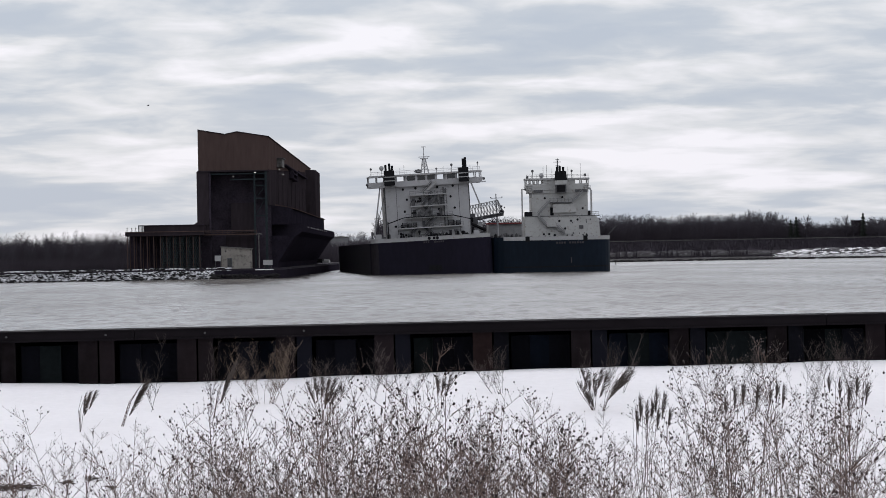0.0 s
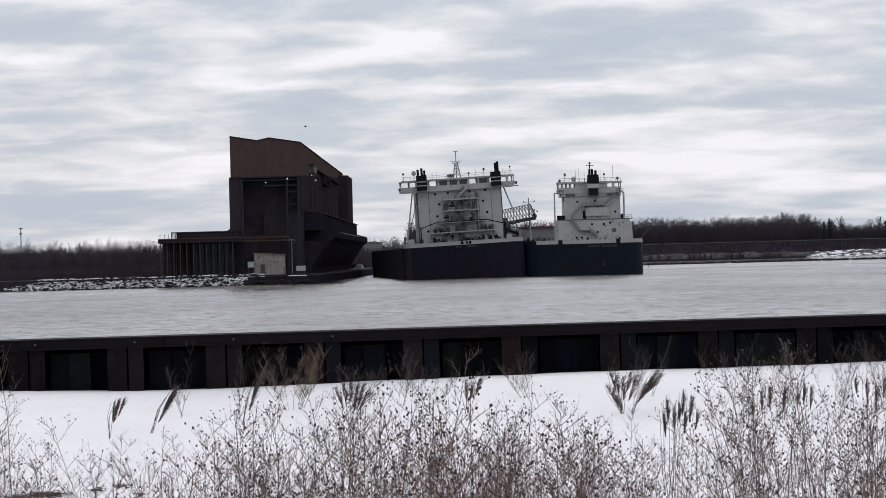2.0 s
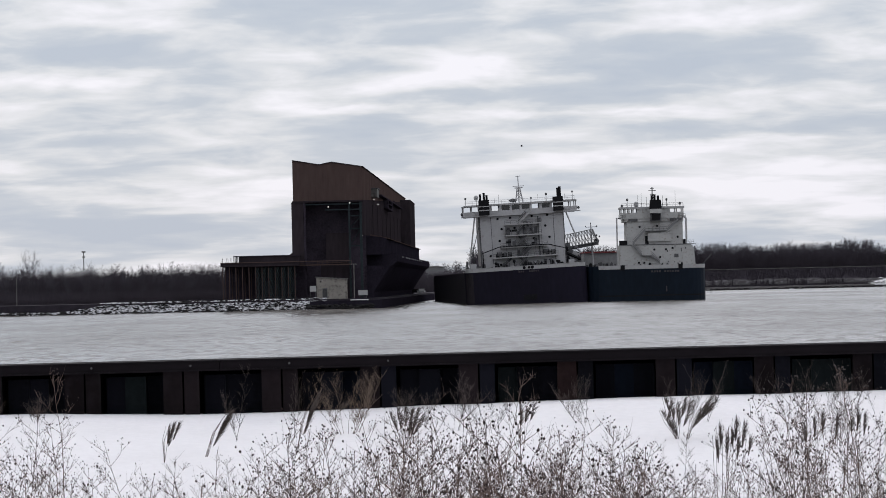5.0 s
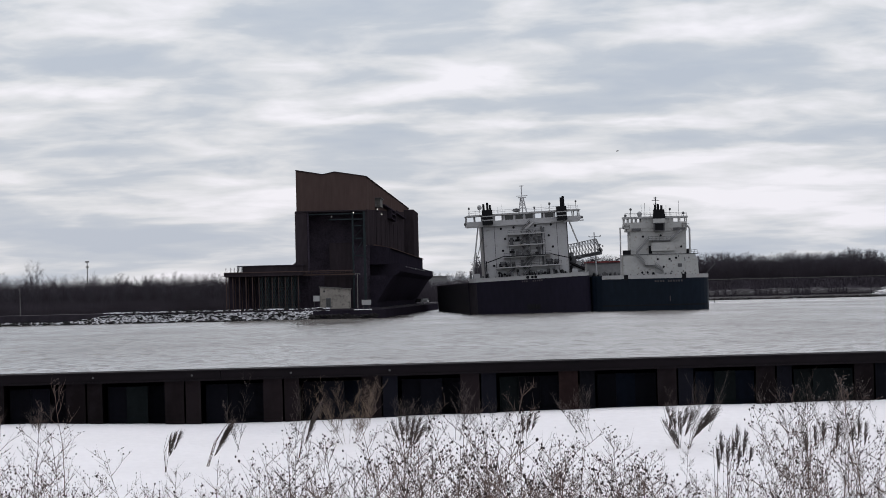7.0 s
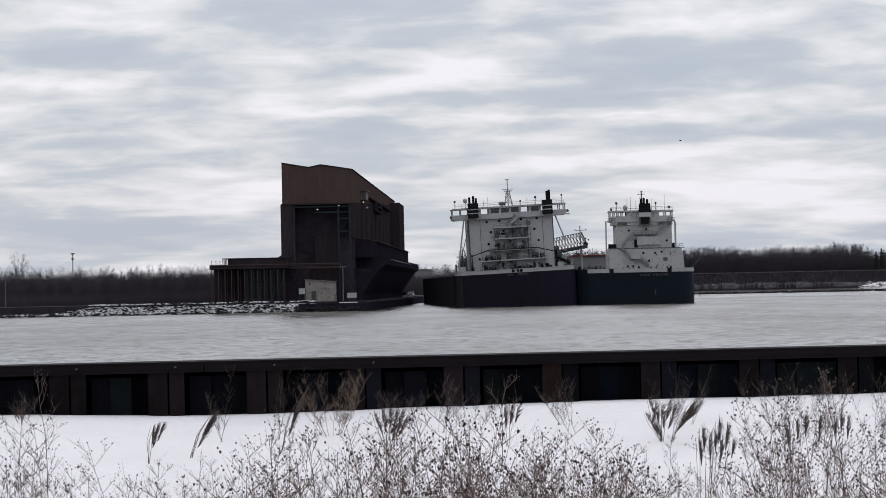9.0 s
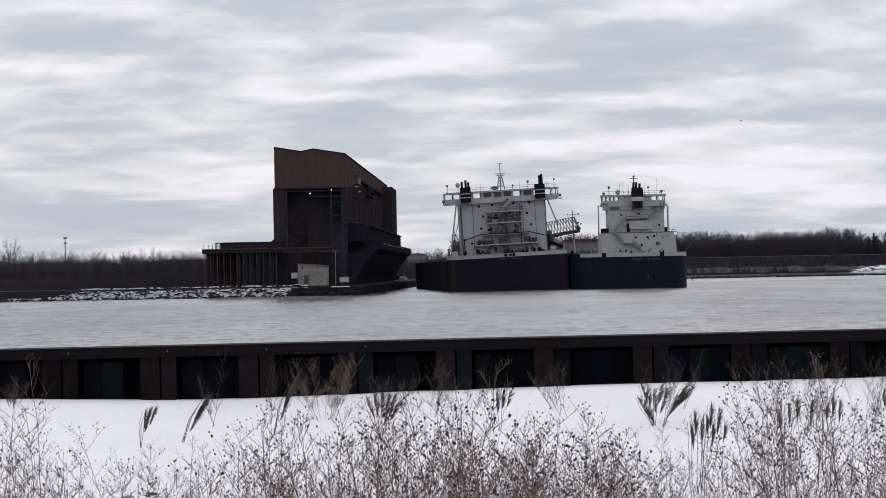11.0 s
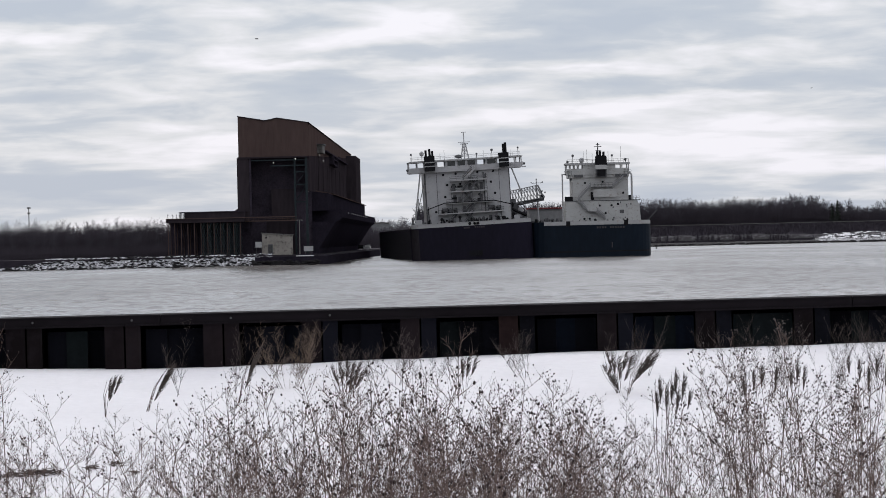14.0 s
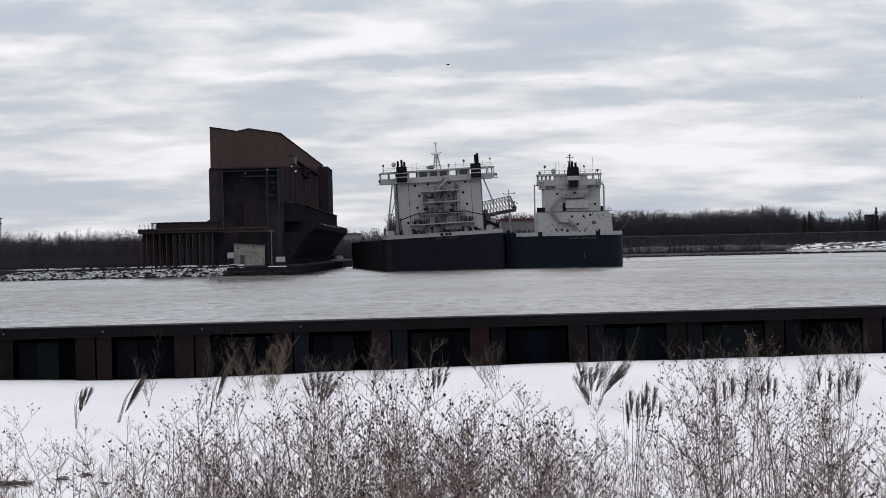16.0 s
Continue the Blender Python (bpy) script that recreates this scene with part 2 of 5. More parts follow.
FEATHER = material("dark_feathers", (0.03, 0.03, 0.032), 0.8, vary=0.3, scale=6)


# ---- mesh building ----
class Build:
    def __init__(self):
        self.v, self.f = [], []

    def box(self, x0, x1, y0, y1, z0, z1):
        n = len(self.v)
        self.v += [(x, y, z) for z in (z0, z1) for x, y in ((x0, y0), (x1, y0), (x1, y1), (x0, y1))]
        self.f += [tuple(n + i for i in q) for q in ((3, 2, 1, 0), (4, 5, 6, 7), (0, 1, 5, 4), (1, 2, 6, 5), (2, 3, 7, 6), (3, 0, 4, 7))]
        return self

    def prism(self, loop, z0, z1):
        """An outline in x, y raised from z0 to z1 (counter-clockwise seen from above)."""
        n, k = len(self.v), len(loop)
        self.v += [(x, y, z0) for x, y in loop] + [(x, y, z1) for x, y in loop]
        self.f += [tuple(range(n + k - 1, n - 1, -1)), tuple(range(n + k, n + 2 * k))]
        self.f += [(n + i, n + (i + 1) % k, n + k + (i + 1) % k, n + k + i) for i in range(k)]
        return self

    def slab(self, loop, y0, y1):
        """An outline in x, z carried from y0 to y1."""
        n, k = len(self.v), len(loop)
        self.v += [(x, y0, z) for x, z in loop] + [(x, y1, z) for x, z in loop]
        self.f += [tuple(range(n, n + k)), tuple(range(n + 2 * k - 1, n + k - 1, -1))]
        self.f += [(n + i, n + k + i, n + k + (i + 1) % k, n + (i + 1) % k) for i in range(k)]
        return self

    def tube(self, p, q, r, r2=None, k=5, cap=True):
        p, q = Vector(p), Vector(q)
        d = (q - p).normalized()
        a = d.orthogonal().normalized()
        b = d.cross(a)
        n = len(self.v)
        for c, s in ((p, r), (q, r if r2 is None else r2)):
            for i in range(k):
                w = 2 * math.pi * i / k
                self.v.append(tuple(c + (a * math.cos(w) + b * math.sin(w)) * s))
        self.f += [(n + i, n + (i + 1) % k, n + k + (i + 1) % k, n + k + i) for i in range(k)]
        if cap:
            self.f += [tuple(range(n + k - 1, n - 1, -1)), tuple(range(n + k, n + 2 * k))]
        return self

    def spike(self, p, q, r):
        p, q = Vector(p), Vector(q)
        d = (q - p).normalized()
        a = d.orthogonal().normalized() * r
        b = d.cross(a)
        n = len(self.v)
        self.v += [tuple(p + a), tuple(p - a * 0.5 + b * 0.87), tuple(p - a * 0.5 - b * 0.87), tuple(q)]
        self.f += [(n, n + 1, n + 3), (n + 1, n + 2, n + 3), (n + 2, n, n + 3)]
        return self

    def blob(self, c, rx, ry, rz, k=6, rows=3, rng=None, rough=0.0):
        n = len(self.v)
        self.v.append((c[0], c[1], c[2] - rz))
        for j in range(1, rows + 1):
            e = -math.pi / 2 + math.pi * j / (rows + 1)
            for i in range(k):
                w = 2 * math.pi * i / k
                g = 1 + (rng.uniform(-rough, rough) if rng else 0)
                self.v.append((c[0] + rx * g * math.cos(e) * math.cos(w), c[1] + ry * g * math.cos(e) * math.sin(w), c[2] + rz * g * math.sin(e)))
        self.v.append((c[0], c[1], c[2] + rz))
        last = len(self.v) - 1
        for i in range(k):
            j = (i + 1) % k
            self.f.append((n, n + 1 + j, n + 1 + i))
            self.f.append((last, last - k + i, last - k + j))
            for r in range(rows - 1):
                o = n + 1 + r * k
                self.f.append((o + i, o + j, o + k + j, o + k + i))
        return self

    def data(self, name, mat, smooth=False):
        me = bpy.data.meshes.new(name)
        me.from_pydata(self.v, [], self.f)
        me.materials.append(mat)
        if smooth:
            me.polygons.foreach_set("use_smooth", [True] * len(me.polygons))
        me.update()
        return me


def part(name, build, mat, parent=None, label="", smooth=False):
    ob = new(name, build.data(name, mat, smooth))
    if parent:
        ob.parent = parent
    return tagged(ob, label)


def thing(name, label, category, at=None, group="", kind=""):
    ob = new(name)
    if at is not None:
        ob.matrix_world = at
    return tagged(ob, label, category, group, kind)


def box(*a):
    return Build().box(*a)


def tube(*a, **k):
    return Build().tube(*a, **k)


# ---- setting: ground, water, bank ----
def ground_level(x, y):
    """The near bank: level where one stands, a hollow full of weeds, a slope up to the quay wall."""
    pts = ((-400, 3.4), (2, 3.4), (9, 3.1), (20, 2.2), (30, 1.9), (40, 1.95), (45, 2.25), (52, 3.0), (55.0, 3.345), (55.6, 3.372), (56.8, 3.367))
    for (a, za), (b, zb) in zip(pts, pts[1:]):
        if y <= b:
            u = max(0.0, (y - a) / (b - a))
            z = za + (zb - za) * u
            break
    else:
        z = pts[-1][1]
    rise = 0.10 * min(1.0, max(0.0, (x - 0.5) / 3.0)) + 0.02 * math.sin(x * 0.9 + 1.3)
    bumps = 0.10 * noise.noise((x * 0.22, y * 0.22, 0.0)) + 0.035 * noise.noise((x * 0.9, y * 0.9, 3.0))
    k = 0.25 if y > 55 else 1.0
    return z + rise * min(1.0, max(0.0, (y - 25) / 25)) + bumps * k


def make_ground():
    b = Build()
    b.box(-4800, 4800, -4800, 4800, -6, -3)
    tagged(part("ground", b, EARTH), "dark earth bed under the harbour and the land", "ground", kind="structure")
    xs = [-400, -150, -60, -30, -18] + [-12 + 0.3 * i for i in range(81)] + [18, 30, 60, 150, 400]
    ys = [-400, -150, -50, -15, 0, 5, 10, 15, 20, 25, 30, 35] + [36 + 0.35 * i for i in range(59)]
    b = Build()
    for y in ys:
        for x in xs:
            b.v.append((x, y, ground_level(x, y)))
    w = len(xs)
    for j in range(len(ys) - 1):
        for i in range(w - 1):
            o = j * w + i
            b.f.append((o, o + 1, o + w + 1, o + w))
    tagged(part("snow_bank", b, SNOW, smooth=True), "smooth white snow over the near bank sloping to the quay wall", "snow", kind="structure")
    # waves where the view skims the surface, flat beyond
    b = Build()
    rows, cols = [], 310
    y = 200.0
    while y < 1350:
        rows.append(y)
        y += 0.55 * (y / 250) ** 0.8
    rows = [150.0] + rows + [1420.0]
    for j, y in enumerate(rows):
        rim = min(1.0, j / 6, (len(rows) - 1 - j) / 12)
        for i in range(cols + 1):
            u = 2 * i / cols - 1
            x = 0.175 * y * u
            k = rim * min(1.0, 8 * (1 - abs(u)))
            z = 0.2 * noise.noise((x * 0.28, y * 0.3, 0)) + 0.12 * noise.noise((x * 0.75, y * 0.7, 4)) + 0.10 * noise.noise((x * 0.04, y * 0.05, 8))
            b.v.append((x, y, z * k))
    for j in range(len(rows) - 1):
        for i in range(cols):
            o = j * (cols + 1) + i
            b.f.append((o, o + 1, o + cols + 2, o + cols + 1))
    y0, y1 = rows[0], rows[-1]
    a0, a1 = 0.175 * y0, 0.175 * y1
    n = len(b.v)
    b.v += [(-2600, 0, 0), (2600, 0, 0), (2600, 4600, 0), (-2600, 4600, 0), (-a0, y0, 0), (a0, y0, 0), (a1, y1, 0), (-a1, y1, 0)]
    b.f += [(n, n + 1, n + 5, n + 4), (n + 1, n + 2, n + 6, n + 5), (n + 2, n + 3, n + 7, n + 6), (n + 3, n, n + 4, n + 7)]
    w = tagged(part("water", b, WATER, smooth=True), "grey rippled harbour water under overcast sky", "water", kind="structure")
    w.location = (0, 58.5, -0.38)
    return w


water = make_ground()


# ---- quay wall of steel king piles with deep dark bays ----
def make_quay():
    quay = thing("quay_wall", "dark weathered steel quay wall with king piles and a cap", "quay wall", pose(0.014, 0, 0, 0, -0.2, 0), kind="structure")
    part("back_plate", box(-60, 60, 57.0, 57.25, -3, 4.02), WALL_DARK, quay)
    # cap beam: a channel laid over the piles, in lengths
    y0, y1 = 55.98, 57.4
    for i in range(-6, 7):
        a = i * 9.8 - 3.2
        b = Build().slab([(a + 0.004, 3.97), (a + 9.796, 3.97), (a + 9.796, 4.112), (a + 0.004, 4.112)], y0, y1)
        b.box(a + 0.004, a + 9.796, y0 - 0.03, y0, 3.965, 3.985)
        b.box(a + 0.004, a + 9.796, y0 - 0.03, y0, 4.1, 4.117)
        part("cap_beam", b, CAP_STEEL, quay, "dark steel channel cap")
    left = box(-0.285, -0.012, 0, 0.05, 0, 3.966)
    left.box(-0.26, -0.23, 0.05, 0.95, 0, 3.966)
    right = box(0.012, 0.225, 0.012, 0.06, 0, 3.966)
    right.box(0.175, 0.205, 0.06, 0.95, 0, 3.966)
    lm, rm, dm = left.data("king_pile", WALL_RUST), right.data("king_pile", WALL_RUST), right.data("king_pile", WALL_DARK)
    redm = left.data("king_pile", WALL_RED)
    pans = []
    # sheets coloured for the bays' shade, some blue-black or green-black
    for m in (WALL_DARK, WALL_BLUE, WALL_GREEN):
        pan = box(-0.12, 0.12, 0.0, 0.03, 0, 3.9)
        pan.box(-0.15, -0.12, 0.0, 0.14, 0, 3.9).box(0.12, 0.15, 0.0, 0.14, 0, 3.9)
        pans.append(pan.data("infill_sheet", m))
    rng = random.Random(3)
    for i in range(-24, 25):
        x = -3.72 + 1.396 * i
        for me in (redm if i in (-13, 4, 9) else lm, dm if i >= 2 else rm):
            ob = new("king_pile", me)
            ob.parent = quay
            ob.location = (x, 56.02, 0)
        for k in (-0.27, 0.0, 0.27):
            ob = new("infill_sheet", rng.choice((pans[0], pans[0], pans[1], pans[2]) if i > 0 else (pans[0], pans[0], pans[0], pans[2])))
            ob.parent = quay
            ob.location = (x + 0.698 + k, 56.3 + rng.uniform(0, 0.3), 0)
    for i in range(-3, 4):
        if i < 3:
            x = -3.61 + 1.4 * i
            b = tube((0, -0.03, 0), (0, 0.0, 0), 0.016, 0.016, k=8)
            b.tube((0, -0.05, 0), (0, -0.03, 0), 0.013, 0.013, k=6)
            ob = part("bolt", b, BOLT, quay, "pale galvanised bolt head")
            ob.location = (x, 55.98, 4.045)


make_quay()


# ---- far land ----
def make_land():
    # left bank and the dock's ground
    loop = [(-900, 974), (-120, 972), (-31, 972), (-17.5, 972), (-16.2, 975), (-11.6, 1145), (-4.1, 1450), (18, 2050), (18, 2700), (-900, 2700)]
    tagged(part("far_bank", Build().prism(loop, -3, 2.2), SLOPE), "low dark brushy far bank", "land", kind="structure")
    # right bank: a beach and a raised embankment
    b = Build().prism([(60, 1790), (200, 1775), (330, 1768), (700, 1740), (1600, 1700), (1600, 2700), (60, 2700)], -3, 0.02)
    tagged(part("right_bank", b, EARTH), "low dark earth shore across the harbour", "land", kind="structure")
    b = Build()
    xs = [18 + 8 * i for i in range(60)]
    for x in xs:
        for y, z in ((2312, 1.1), (2322, 4.0 + noise.noise((x * 0.05, 0, 0))), (2334, 9.3), (2346, 9.6), (2420, 9.8), (2700, 9.8)):
            b.v.append((x, y, z + 0.4 * noise.noise((x * 0.11, y * 0.1, 2))))
    for i in range(len(xs) - 1):
        for j in range(5):
            o = i * 6 + j
            b.f.append((o, o + 6, o + 7, o + 1))
    tagged(part("embankment", b, SLOPE, smooth=True), "long brown brushy embankment above the far shore", "embankment", kind="structure")
    # snow on the beach: thin and broken by brush at one end, a white apron at the other
    def beach(name, x0, x1, mat, label, rows):
        b = Build()
        xs = [x0 + 2.0 * i for i in range(int((x1 - x0) / 2) + 1)]
        for x in xs:
            k = min(1.0, max(0.0, (x - 236) / 34))
            c = max(0.0, 0.45 + noise.noise((x * 0.12, 2.0, 1.0)) * 0.5) * min(1.0, max(0.0, (250 - x) / 34))
            for y, z in rows(k, c):
                b.v.append((x * y / 2300, y, z + (0.45 if y > 2286 else 0.12) * noise.noise((x * 0.25, y * 0.3, 5))))
        n = len(rows(0, 0))
        for i in range(len(xs) - 1):
            for j in range(n - 1):
                o = i * n + j
                b.f.append((o, o + n, o + n + 1, o + 1))
        tagged(part(name, b, mat, smooth=True), label, "snow" if "snow" in label else "land", kind="structure")
    def drop(k):
        return 1.6 * (1 - min(1.0, 2.2 * k))
    beach("shore_slope", 60, 420, ROCK, "dark brushy foot of the far shore", lambda k, c: ((2270, -0.2), (2290, 0.2), (2298, 1.4), (2312, 3.0)))
    beach("beach_snow", 104, 252, SNOW_PATCHY, "thin grey patchy snow over the far shore", lambda k, c: ((2299, 1.3), (2302, 2.2 + 0.4 * c), (2305, 2.9 + 1.0 * c), (2308, 3.1 + 1.4 * c), (2311.5, 3.2 + 1.7 * c)))
    beach("beach_snow", 242, 420, BEACH_SNOW, "white snow apron with dark debris on the far beach", lambda k, c: ((2265 - 480 * min(1.0, k * 1.6), -0.15), (2287, 0.4 + 0.2 * k - drop(k)), (2292, 0.8 + 0.3 * k - drop(k)), (2297, 1.3 + 0.6 * k - drop(k)), (2303, 1.8 + 1.1 * k - drop(k)), (2311, 2.6 + 1.5 * k - drop(k))))
    # guard rail along the top of the embankment
    rail = thing("guard_rail", "pale grey steel guard rail along the embankment top", "guard rail")
    part("rail", box(60, 400, 2333.0, 2333.4, 9.95, 10.45), CONCRETE, rail)
    post = box(-0.2, 0.2, 0, 0.2, 0, 1.2).data("post", SHIP_GREY)
    for i in range(35):
        ob = new("post", post)
        ob.parent, ob.location = rail, (62 + 9.8 * i, 2333.4, 9.1)
    # a pale shed beyond the slip
    shed = thing("warehouse", "plain pale grey warehouse beyond the slip", "warehouse", pose(-1.6, 1700, 0))
    part("wall", box(-6, 1.6, 0, 30, 2, 12.4), BOOM_PAINT, shed)
    part("roof", Build().slab([(-6.3, 12.4), (1.9, 12.4), (1.9, 12.7), (-1, 13.2), (-6.3, 12.9)], -0.4, 30.4), CONCRETE, shed)


make_land()


def make_riprap():
    rng = random.Random(4)
    rocks, snow = Build(), Build()
    # the bank itself: drifted snow between boulders, lower and flatter towards one end
    xs, rows = [-190 + 0.3 * i for i in range(538)], 12

    def bank_height(x):
        return 0.75 + 1.75 * min(1.0, max(0.0, (x + 93) / 9)) + 0.25 * noise.noise((x * 0.2, 0.0, 1.0))
    for j in range(rows):
        u = j / (rows - 1)
        for x in xs:
            lump = 0.34 * noise.noise((x * 0.9, u * 5, 2.0)) + 0.2 * noise.noise((x * 2.3, u * 9, 6.0))
            snow.v.append((x, 969.6 + 3.4 * u + 0.5 * lump, -0.35 + (bank_height(x) + 0.35) * u ** 0.8 + lump * (0.35 + 0.65 * math.sin(math.pi * u))))
    w = len(xs)
    snow.f = [(j * w + i, j * w + i + 1, (j + 1) * w + i + 1, (j + 1) * w + i) for j in range(rows - 1) for i in range(w - 1)]
    for i in range(620):
        x = rng.uniform(-140, -30)
        u = rng.random()
        r = rng.uniform(0.1, 0.34)
        rocks.blob((x, 969.4 + 3.2 * u, -0.3 + (bank_height(x) + 0.3) * u ** 0.8), r * rng.uniform(1.2, 2.6), r, r * rng.uniform(0.4, 0.8), 5, 2, rng, 0.35)
    for i in range(420):
        x, r = rng.uniform(-150, -30), rng.uniform(0.12, 0.3)
        rocks.blob((x, 969.3 + rng.uniform(-0.2, 0.3), rng.uniform(-0.45, 0.0)), r * rng.uniform(1.4, 3.0), r, r * 0.8, 5, 2, rng, 0.3)
    for i in range(170):
        x, r = rng.uniform(-34, -17), rng.uniform(0.15, 0.5)
        rocks.blob((x, 968.8 + rng.uniform(-0.4, 0.5) + max(0, x + 16) * 0.25, rng.uniform(-0.4, 0.7)), r * rng.uniform(1, 1.9), r, r * 0.7, 5, 2, rng, 0.3)
    tagged(part("shore_rocks", rocks, ROCK), "dark broken boulders along the far waterline", "rocks", kind="stuff")
    tagged(part("shore_snow", snow, RIPRAP_SNOW, smooth=True), "broken snow lying between dark shore boulders", "snow", kind="stuff")
    # dark timber quay round the dock's head
    quay = thing("dock_quay", "dark low dock quay wall at the dock head", "quay wall", kind="structure")
    loop = [(-33, 969.6), (-18.5, 969.2), (-16.4, 970.4), (-15.3, 974), (-11.0, 1145), (-3.5, 1450), (-4.3, 1450), (-11.8, 1145), (-16.4, 975), (-17.3, 972), (-18.8, 970.6), (-33, 970.8)]
    part("wall", Build().prism(loop, -2, 1.75), GALLERY, quay)
    part("snow_strip", Build().prism([(-23, 969.9), (-19, 969.6), (-18.5, 970.1), (-23, 970.6)], 1.75, 1.95), SNOW, quay, "thin snow along the quay edge")


make_riprap()

buoy = thing("channel_marker", "small dark channel marker post in the water", "buoy", pose(102.5, 1519, 0))
part("post", tube((0, 0, -1), (0, 0, 0.8), 0.2, 0.12, k=8), ROCK, buoy)
part("top_mark", Build().blob((0, 0, 0.85), 0.22, 0.22, 0.25, 8, 4), ROCK, buoy)


# ---- loading tower and dock ----
def make_tower():
    at = pose(-19.65, 985, 0, 0, 0, -1.06)
    t = thing("ore_loading_tower", "tall rust-brown clad ore loading tower on the dock", "industrial building", at)
    # clad upper house, long and level, with an uneven front gable
    prof = [(-17.45, 26.6), (0, 26.6), (0, 34.9), (-7.7, 36.2), (-10.7, 35.6), (-17.45, 36.8)]
    part("upper_house", Build().slab(prof, 0, 378), CLADDING, t, "rust-brown ribbed cladding")
    trim = Build()
    for (x0, z0), (x1, z1) in (((-17.5, 36.85), (-10.7, 35.65)), ((-10.7, 35.65), (-7.7, 36.25)), ((-7.7, 36.25), (0.1, 34.95))):
        trim.tube((x0, -0.12, z0), (x1, -0.12, z1), 0.16, k=4)
    trim.tube((0.08, -0.1, 34.95), (0.08, 378, 34.95), 0.16, k=4)
    part("roof_trim", trim, CLAD_DARK, t)
    ribs = box(-0.05, 0.05, -0.035, 0.0, 26.7, 34.8).data("cladding_rib", CLADDING)
    for i in range(28):
        ob = new("cladding_rib", ribs)
        ob.parent, ob.location = t, (-17.1 + 0.63 * i, 0, 0)
    part("eave", box(-17.7, 0.2, -0.25, 0.0, 26.3, 26.65), CLAD_DARK, t)
    # side wings and open front under the house
    part("side_wall", box(-17.9, -14.95, 0.05, 40, 11.0, 26.4), CLAD_DARK, t, "dark brown clad side wing")
    part("ledge", Build().slab([(-19.0, 13.1), (-14.9, 13.1), (-14.9, 13.9), (-17.9, 13.9)], -0.3, 30), CLAD_DARK, t)
    part("back_wall", box(-14.95, -0.6, 5.5, 6, 2, 26.4), DOCK_STEEL, t)
    part("inner_panel", box(-9.6, -3.9, 3.2, 3.6, 11.2, 18.6), CLAD_DARK, t, "rusty brown inner hopper panel")
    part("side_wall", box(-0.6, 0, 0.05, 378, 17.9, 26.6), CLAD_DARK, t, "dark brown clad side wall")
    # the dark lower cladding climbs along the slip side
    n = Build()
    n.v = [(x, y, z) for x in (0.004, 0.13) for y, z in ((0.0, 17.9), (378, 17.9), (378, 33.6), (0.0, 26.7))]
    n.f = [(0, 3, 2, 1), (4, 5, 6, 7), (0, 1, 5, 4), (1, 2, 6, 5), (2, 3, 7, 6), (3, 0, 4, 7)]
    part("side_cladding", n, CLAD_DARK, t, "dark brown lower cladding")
    part("column", box(-3.75, -3.3, 0.1, 0.6, 2.2, 26.4), DOCK_GREEN, t)
    part("column", box(-0.95, -0.35, -0.1, 0.5, 2.2, 26.4), DOCK_GREEN, t)
    part("column", box(-14.9, -14.4, 0.1, 0.6, 2.2, 26.4), DOCK_STEEL, t)
    for z, x0, x1 in ((24.2, -9.5, -0.6), (22.6, -3.4, -0.6), (19.4, -3.4, -0.6), (15.1, -3.4, -0.6), (25.6, -14.5, -0.6)):
        part("beam", box(x0, x1, 0.15, 0.6, z, z + 0.32), DOCK_GREEN, t)
    part("brace", tube((-3.5, 0.5, 19.6), (-0.8, 0.5, 22.5), 0.11), DOCK_GREEN, t)
    part("brace", tube((-3.5, 0.5, 15.3), (-0.8, 0.5, 19.4), 0.11), DOCK_GREEN, t)
    part("lower_wall", box(-10.9, -3.4, 1.2, 2.0, 2.2, 10.7), CLAD_DARK, t, "rusty lower wall")
    part("lower_wall", box(-18.0, -10.9, 3.2, 4.0, 2.2, 11.0), DOCK_STEEL, t)
    part("lower_wall", box(-3.4, 0.4, 3.0, 4.0, 2.2, 17.8), DOCK_STEEL, t)
    part("platform", box(-16.4, -3.1, -1.8, 0.0, 10.55, 10.85), CLADDING, t)
    r = Build()
    for z in (11.2, 11.65):
        r.tube((-16.4, -1.75, z), (-3.1, -1.75, z), 0.07, k=4)
    for i in range(12):
        r.tube((-16.4 + 1.209 * i, -1.75, 10.8), (-16.4 + 1.209 * i, -1.75, 11.65), 0.06, k=4)
    part("railing", r, CLADDING, t, "rusty pipe railing")
    # slip side: galleries one below another, their shade put into near-black steel
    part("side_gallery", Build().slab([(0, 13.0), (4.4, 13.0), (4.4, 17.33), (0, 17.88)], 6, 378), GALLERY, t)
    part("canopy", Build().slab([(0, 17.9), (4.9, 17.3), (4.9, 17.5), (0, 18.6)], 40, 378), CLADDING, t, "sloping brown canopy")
    part("lower_gallery", Build().slab([(0, 10.2), (6.6, 10.2), (7.8, 11.2), (7.8, 13.1), (0, 13.1)], 10, 378), GALLERY, t, "near-black shuttle gallery over the slip")
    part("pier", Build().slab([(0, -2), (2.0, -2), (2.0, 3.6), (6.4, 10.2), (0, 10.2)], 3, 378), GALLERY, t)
    for y in (60, 92, 106, 124, 150, 166, 190, 214, 238, 260):
        part("gallery_light", box(7.82, 7.9, y, y + 5, 12.5, 12.75), SHIP_TRIM, t)
    for i in range(9):
        part("wall_pilaster", box(0.13, 0.27, 60 + 36 * i, 61.5 + 36 * i, 18.6, 26.6), CLAD_DARK, t)
    part("end_house", box(0, 3.2, 318, 378, 15, 33.3), CLAD_DARK, t, "brown end house")
    vent = part("vent_box", box(0.0, 1.5, 58, 74, 28.6, 30.8), CONCRETE, t, "pale grey vent box")
